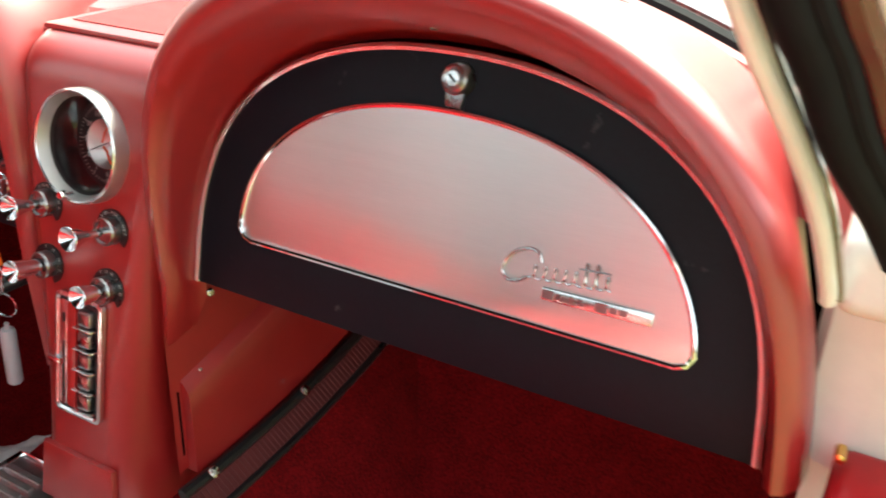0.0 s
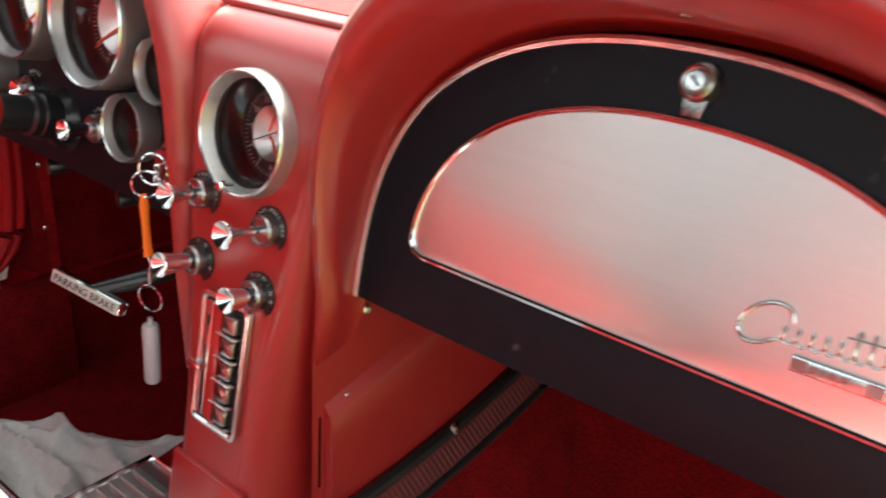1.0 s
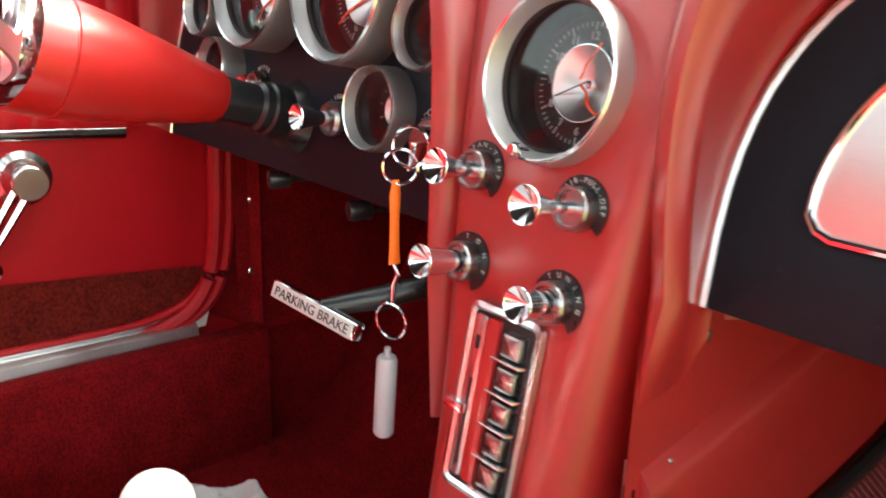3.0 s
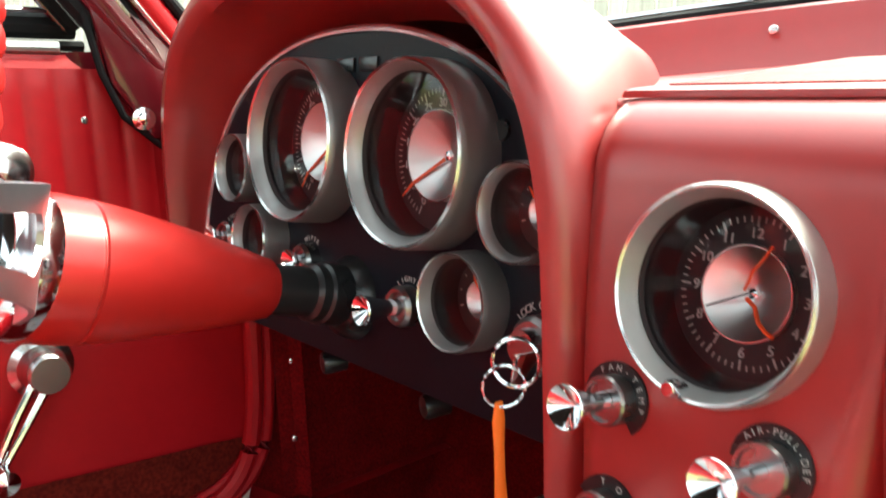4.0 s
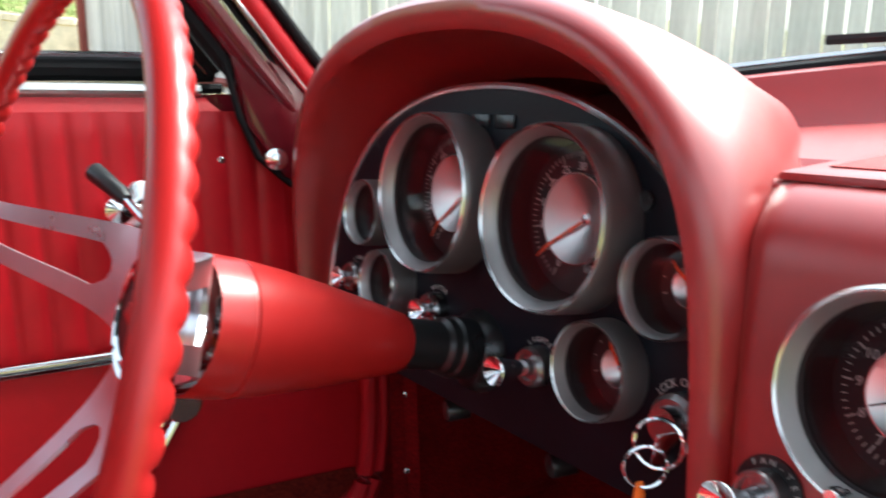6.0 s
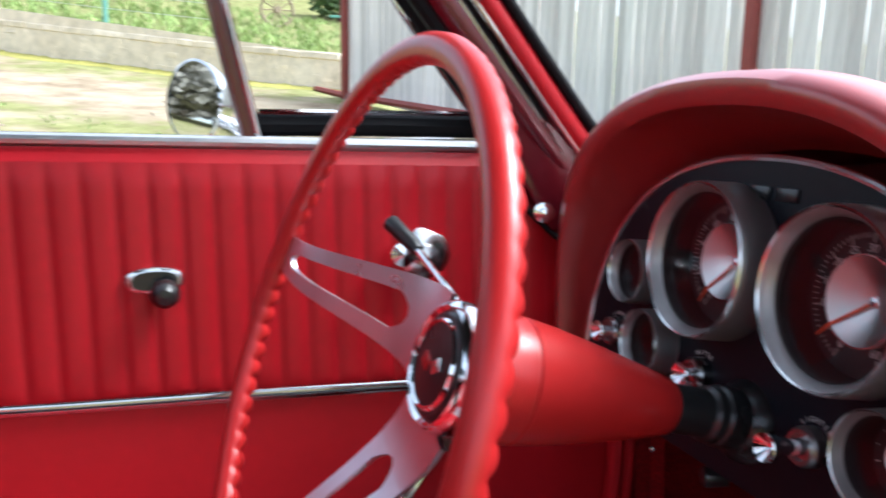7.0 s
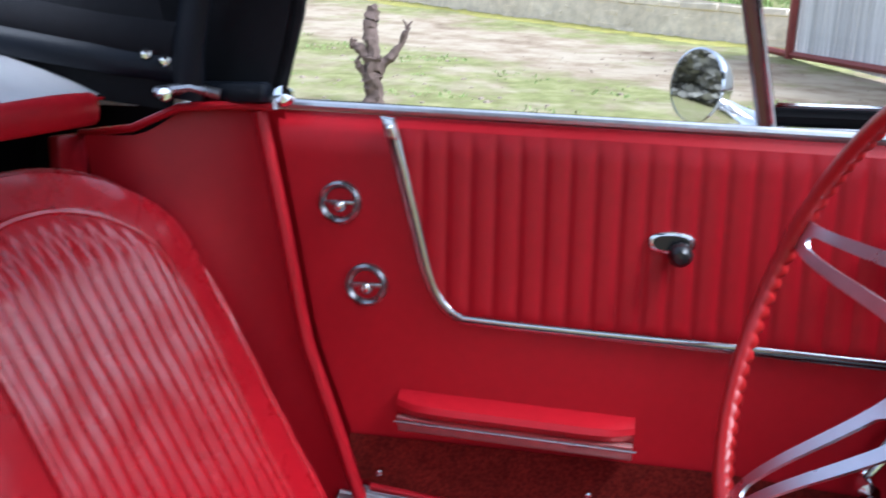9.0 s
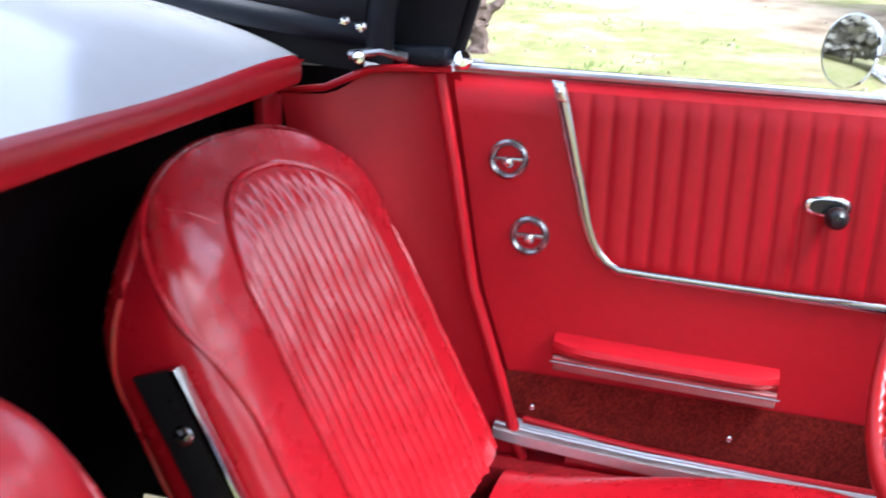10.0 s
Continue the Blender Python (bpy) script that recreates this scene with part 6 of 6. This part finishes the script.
def tuft(x, y, size):
    z = ground_z(x, y)
    for b in range(5):
        a = rg.random() * 6.283
        lean = size * (0.3 + 0.5 * rg.random())
        w = size * 0.10
        hgt = size * (0.6 + 0.6 * rg.random())
        p = Vector((x + rg.uniform(-0.5, 0.5) * size, y + rg.uniform(-0.5, 0.5) * size, z - 0.01))
        side = Vector((-math.sin(a), math.cos(a), 0)) * w
        tip = p + Vector((math.cos(a) * lean, math.sin(a) * lean, hgt))
        mid = p + Vector((math.cos(a) * lean * 0.35, math.sin(a) * lean * 0.35, hgt * 0.6))
        v = [blades.verts.new(q) for q in (p - side, p + side, mid + side * 0.8, mid - side * 0.8, tip)]
        blades.faces.new((v[0], v[1], v[2], v[3]))
        blades.faces.new((v[3], v[2], v[4]))


for k in range(9000):
    u = rg.random() * (L + 20) - 10
    o = 0.4 + rg.random() ** 1.4 * 16
    tuft(WALL_A.x + d2.x * u + nn.x * o, WALL_A.y + d2.y * u + nn.y * o, 0.10 + 0.16 * rg.random())
for k in range(9000):
    x, y = rg.uniform(-13, -2.5), rg.uniform(-9, 3)
    w = wall_side(x, y)
    if w > -0.2 or abs(w + 3.6) < 1.6 + 0.6 * noise.noise(Vector((x, y, 0))):
        continue
    if noise.noise(Vector((x * 0.9, y * 0.9, 7))) < 0.16:
        continue
    tuft(x, y, 0.022 + 0.035 * rg.random())
clods = bmesh.new()
for k in range(450):
    x, y = rg.uniform(-12, -2.2), rg.uniform(-8, 3)
    if wall_side(x, y) > -0.2:
        continue
    r = 0.012 + 0.03 * rg.random() ** 2
    lathe([(0.001, r * 0.6), (r * 0.7, r * 0.4), (r, -0.01)], (x, y, ground_z(x, y)), (rg.uniform(-0.3, 0.3), rg.uniform(-0.3, 0.3), 1), 6, clods)
clod_ob = part("clods", clods, CLOD)
tagged(clod_ob, "brown clods and small stones on the dirt", "clods", kind="stuff")
grass = part("grass", blades, GRASS)
tagged(grass, "short green grass and weeds", "grass", kind="stuff")


# old vines: a short thick trunk and a few gnarled limbs
def vine(x, y, base_r, trunk, limbs, seed):
    """trunk and limbs: (sideways, height) in metres from the foot; limbs with their end radii."""
    r = random.Random(seed)
    z = ground_z(x, y)
    v = thing("vine_stump", (x, y, z), "gnarled leafless old vine stump", "vine", "vines in the yard")
    side = Vector((y, -x, 0)).normalized()
    back = Vector((x, y, 0)).normalized()

    def gnarl(pts, r0, r1, depth):
        path = curve([Vector((x, y, z)) + side * a + back * (depth * i / max(1, len(pts) - 1)) + Vector((0, 0, h)) for i, (a, h) in enumerate(pts)], 7)
        n = len(path)
        radii = [(r0 + (r1 - r0) * i / (n - 1)) * (1 + 0.08 * math.sin(i * 0.8 + seed) + 0.09 * r.uniform(-1, 1)) for i in range(n)]
        b = tube(path, radii, 14)
        for vv in b.verts:
            c = vv.co.copy()
            for f, amp in ((11, 0.45), (34, 0.30)):
                vv.co += Vector((noise.noise(c * f), noise.noise(c * f + Vector((5, 0, 0))), noise.noise(c * f + Vector((0, 5, 0))))) * amp * max(r0, r1)
        return b, path[-1]

    body, _ = gnarl(trunk, base_r * 1.15, base_r, 0.02)
    part("trunk", body, BARK, v)
    for k, (pts, r0, r1) in enumerate(limbs):
        b, tip = gnarl(pts, r0, r1, r.uniform(-0.12, 0.12))
        limb = part("limb", b, BARK, v)
        for j in range(2):
            dirn = side * r.uniform(-0.7, 0.7) + back * r.uniform(-0.5, 0.5) + Vector((0, 0, 0.8))
            spur, _ = [tube([tip - dirn * 0.02, tip + dirn * 0.03, tip + dirn * (0.05 + 0.03 * r.random())], [r1 * 0.75, r1 * 0.55, r1 * 0.3], 8), 0]
            part("spur", spur, BARK, limb)


vine(-6.85, -1.95, 0.075, [(0, -0.06), (0.01, 0.15), (0.0, 0.30), (0.02, 0.42)], [
    ([(0.01, 0.36), (0.0, 0.52), (-0.02, 0.66), (0.01, 0.80)], 0.062, 0.058),
    ([(0.04, 0.30), (0.16, 0.41), (0.25, 0.53), (0.30, 0.66)], 0.052, 0.018),
    ([(0.0, 0.36), (-0.09, 0.46), (-0.17, 0.50)], 0.050, 0.040),
    ([(-0.02, 0.24), (-0.10, 0.30), (-0.13, 0.37)], 0.045, 0.028)], 1)
vine(-9.9, -4.14, 0.085, [(0, -0.06), (0.02, 0.12), (-0.03, 0.26), (-0.04, 0.36)], [
    ([(-0.04, 0.32), (-0.20, 0.44), (-0.34, 0.54), (-0.26, 0.63)], 0.060, 0.045),
    ([(-0.03, 0.32), (0.10, 0.40), (0.19, 0.44)], 0.055, 0.035),
    ([(-0.01, 0.34), (0.01, 0.48), (0.03, 0.56)], 0.055, 0.050)], 2)
vine(-13.9, -5.40, 0.095, [(0, -0.06), (0.01, 0.18), (-0.01, 0.34), (0.0, 0.44)], [
    ([(0.0, 0.38), (-0.18, 0.52), (-0.36, 0.62), (-0.58, 0.74)], 0.085, 0.045),
    ([(0.0, 0.38), (0.10, 0.56), (0.16, 0.76), (0.34, 0.82)], 0.085, 0.060)], 3)
vine(-14.0, -6.75, 0.095, [(0, -0.06), (0.0, 0.20), (0.02, 0.40)], [
    ([(0.0, 0.34), (0.16, 0.52), (0.26, 0.70)], 0.080, 0.040),
    ([(0.0, 0.34), (-0.18, 0.48), (-0.28, 0.66)], 0.080, 0.045)], 5)

# plank fence with red posts in front
fence = thing("plank_fence", (-6, 3, 0.5), "tall weathered grey plank fence with rust-red posts", "fence", kind="structure")
FA, FB = Vector((-12.7, 2.7)), Vector((-0.9, 5.55))
fd = FB - FA
FL = fd.length
fd = fd.normalized()
fn = Vector((-fd.y, fd.x))
rf = random.Random(3)
u, i = 0.0, 0
board_meshes = []
for k in range(8):
    b = box(-0.056, 0.056, -0.011, 0.011, 0.0, 2.6 + rf.uniform(-0.03, 0.03), 0.003, seg=1)
    for vv in b.verts:
        vv.co.x += 0.006 * math.sin(vv.co.z * 2 + k)
    finish(b)
    me = bpy.data.meshes.new("plank")
    b.to_mesh(me)
    b.free()
    me.materials.append(WOOD)
    board_meshes.append(me)
while u < FL:
    x, y = FA.x + fd.x * u, FA.y + fd.y * u
    ob = new("plank", rf.choice(board_meshes))
    ob.parent = fence
    ob.matrix_parent_inverse = WORLD_OF[fence].inverted()
    ob.matrix_basis = Matrix.Translation((x + fn.x * rf.uniform(-0.006, 0.006), y + fn.y * rf.uniform(-0.006, 0.006), ground_z(x, y) + 0.05)) @ Matrix.Rotation(math.atan2(fd.y, fd.x), 4, "Z") @ Matrix.Rotation(0.05 + rf.uniform(-0.008, 0.008), 4, "Y")
    u += 0.118
for u in (0.0, 7.42):
    x, y = FA.x + fd.x * u - fn.x * 0.08, FA.y + fd.y * u - fn.y * 0.08
    z = ground_z(x, y)
    part("post", box(-0.045, 0.045, -0.045, 0.045, -0.1, 2.8, 0.006, m=Matrix.Translation((x, y, z)) @ Matrix.Rotation(math.atan2(fd.y, fd.x), 4, "Z") @ Matrix.Rotation(0.05, 4, "Y")), POST_RED, fence)
q0 = Vector((FA.x - fn.x * 0.05, FA.y - fn.y * 0.05, ground_z(FA.x, FA.y) + 0.06))
q1 = Vector((FB.x - fn.x * 0.05, FB.y - fn.y * 0.05, ground_z(FB.x, FB.y) + 0.06))
part("bottom_rail", tube([q0 - Vector((fd.x, fd.y, 0)) * 1.2 + Vector((0, 0, 0.14)), q0, q1], 0.05, 6), POST_RED, fence)
shed = thing("white_wall", (1.2, 4.2, 0), "sunlit pale plastered wall beyond the fence", "building", kind="structure")
part("wall", box(-0.85, 7.0, 5.6, 5.9, -0.1, 3.2, 0.02), PLASTER, shed)

# wire fence beyond the wall
for k in range(9):
    u = 1.5 + k * 2.7
    x, y = WALL_A.x + d2.x * u + nn.x * 1.8, WALL_A.y + d2.y * u + nn.y * 1.8
    z = ground_z(x, y)
    fp = thing("fence_post", (x, y, z), "thin grey fence post in the grass", "fence post", "wire fence posts")
    part("post", lathe([(0.05, -0.1), (0.05, 1.25), (0.035, 1.3), (0.001, 1.3)], (x, y, z), (0.01, 0.02, 1), 8), TEAL if k % 2 else OLDWOOD, fp)
wire = thing("fence_wire", (-17, -5, 2.2), "thin wires strung between fence posts", "wire fence")
for h in (0.5, 0.9, 1.2):
    pts = []
    for k in range(9):
        u = 1.5 + k * 2.7
        x, y = WALL_A.x + d2.x * u + nn.x * 1.8, WALL_A.y + d2.y * u + nn.y * 1.8
        pts.append((x, y, ground_z(x, y) + h))
    part("wire", tube(pts, 0.006, 4), ALU, wire)

# far things: house, bench, cart wheel, hedge
house = thing("house", (-46, 4, 3.6), "pink rendered house with tiled roof far off", "house")
hx, hy = -44.0, 9.0
hz = ground_z(hx, hy)
part("wall", box(hx - 4, hx, hy - 7, hy + 9, hz - 0.5, hz + 3.0, 0.03), PINK, house)
part("roof", slab([(hy - 7.5, hz + 3.0), (hy + 9.5, hz + 3.0), (hy + 9.5, hz + 3.2), (hy - 7.5, hz + 3.2)], 5, lambda u, v, w: (hx + 0.5 - w, u, v + w * 0.35)), TILE, house)
for k in range(3):
    wy = hy - 4.5 + k * 4.5
    wd = part("window", box(hx, hx + 0.05, wy - 0.5, wy + 0.5, hz + 1.0, hz + 2.2, 0.01), WHITE, house)
    part("pane", box(hx + 0.05, hx + 0.06, wy - 0.42, wy + 0.42, hz + 1.08, hz + 2.12), BLACK_PLASTIC, wd)
cw = thing("cart_wheel", (-30, 3.2, 3.1), "old wooden cart wheel standing in the grass", "cart wheel")
cx_, cy_ = -29.0, 3.6
cz_ = ground_z(cx_, cy_) + 0.55
part("rim", tube(ring_pts((cx_, cy_, cz_), 0.55, (1, 0.2, 0)), 0.05, 6, closed=True), OLDWOOD, cw)
part("hub", lathe([(0.001, -0.1), (0.11, -0.1), (0.11, 0.1), (0.001, 0.1)], (cx_, cy_, cz_), (1, 0.2, 0), 10), OLDWOOD, cw)
for p in ring_pts((cx_, cy_, cz_), 0.52, (1, 0.2, 0), 12):
    part("spoke", tube([(cx_, cy_, cz_), p], 0.022, 5), OLDWOOD, cw)
gate = thing("garden_gate", (-27, 8.0, 3.0), "small green wooden garden gate", "gate")
gx, gy = -27.0, 7.2
gz = ground_z(gx, gy)
for k in range(6):
    part("slat", box(gx - 0.02, gx + 0.02, gy + k * 0.22, gy + k * 0.22 + 0.10, gz, gz + 0.95 + 0.1 * (k % 2), 0.004), TEAL, gate)
part("rail", box(gx - 0.03, gx + 0.03, gy - 2.2, gy + 1.3, gz + 0.75, gz + 0.83, 0.004), TEAL, gate)
part("rail", box(gx - 0.03, gx + 0.03, gy - 0.1, gy + 1.3, gz + 0.25, gz + 0.33, 0.004), TEAL, gate)


def bush(x, y, r, h, seed, leaves=700, leaf=0.10, mat=None, look_="dark green shrub in the field"):
    rb = random.Random(seed)
    z = ground_z(x, y)
    t = thing("shrub", (x, y, z), look_, "shrub", "far shrubs")
    part("trunk", tube([(x, y, z - 0.1), (x + 0.05, y, z + h * 0.5)], [0.12, 0.05], 7), BARK, t)
    bm = bmesh.new()
    for k in range(leaves):
        a, e = rb.random() * 6.283, rb.random()
        rr = r * (0.45 + 0.55 * rb.random()) * (1 + 0.3 * noise.noise(Vector((math.cos(a) * 2, math.sin(a) * 2, e * 3 + seed))))
        p = Vector((x + math.cos(a) * rr * math.sqrt(1 - (e - 0.4) ** 2), y + math.sin(a) * rr * math.sqrt(1 - (e - 0.4) ** 2), z + h * (0.1 + 0.9 * e)))
        s = leaf * (1 + 1.2 * rb.random())
        ax = Vector((rb.uniform(-1, 1), rb.uniform(-1, 1), rb.uniform(-1, 1))).normalized()
        _, uu, vv = frame_of(ax)
        q = [bm.verts.new(p + uu * s), bm.verts.new(p + vv * s * 0.6), bm.verts.new(p - uu * s), bm.verts.new(p - vv * s * 0.6)]
        bm.faces.new(q)
    part("crown", bm, mat or LEAF, t)


for k, (x, y, r, h) in enumerate(((-34, -3, 1.6, 2.4), (-38, 1.5, 2.0, 3.0), (-36, -9, 2.2, 3.0), (-40, -16, 2.6, 3.4), (-33, 6.5, 1.2, 1.8), (-42, -24, 3.0, 4.0))):
    bush(x, y, r, h, k)
# taller growth behind the car, seen in the door mirror
for k, (x, y, r, h) in enumerate(((-26, -57, 6.5, 4.6), (-16, -60, 6.5, 4.4), (-7, -60, 6.5, 5.4), (3, -62, 6.5, 6.0))):
    bush(x, y, r, h, 20 + k, 7000, 0.24, TWIG, "grey-brown wintry shrub behind the car")
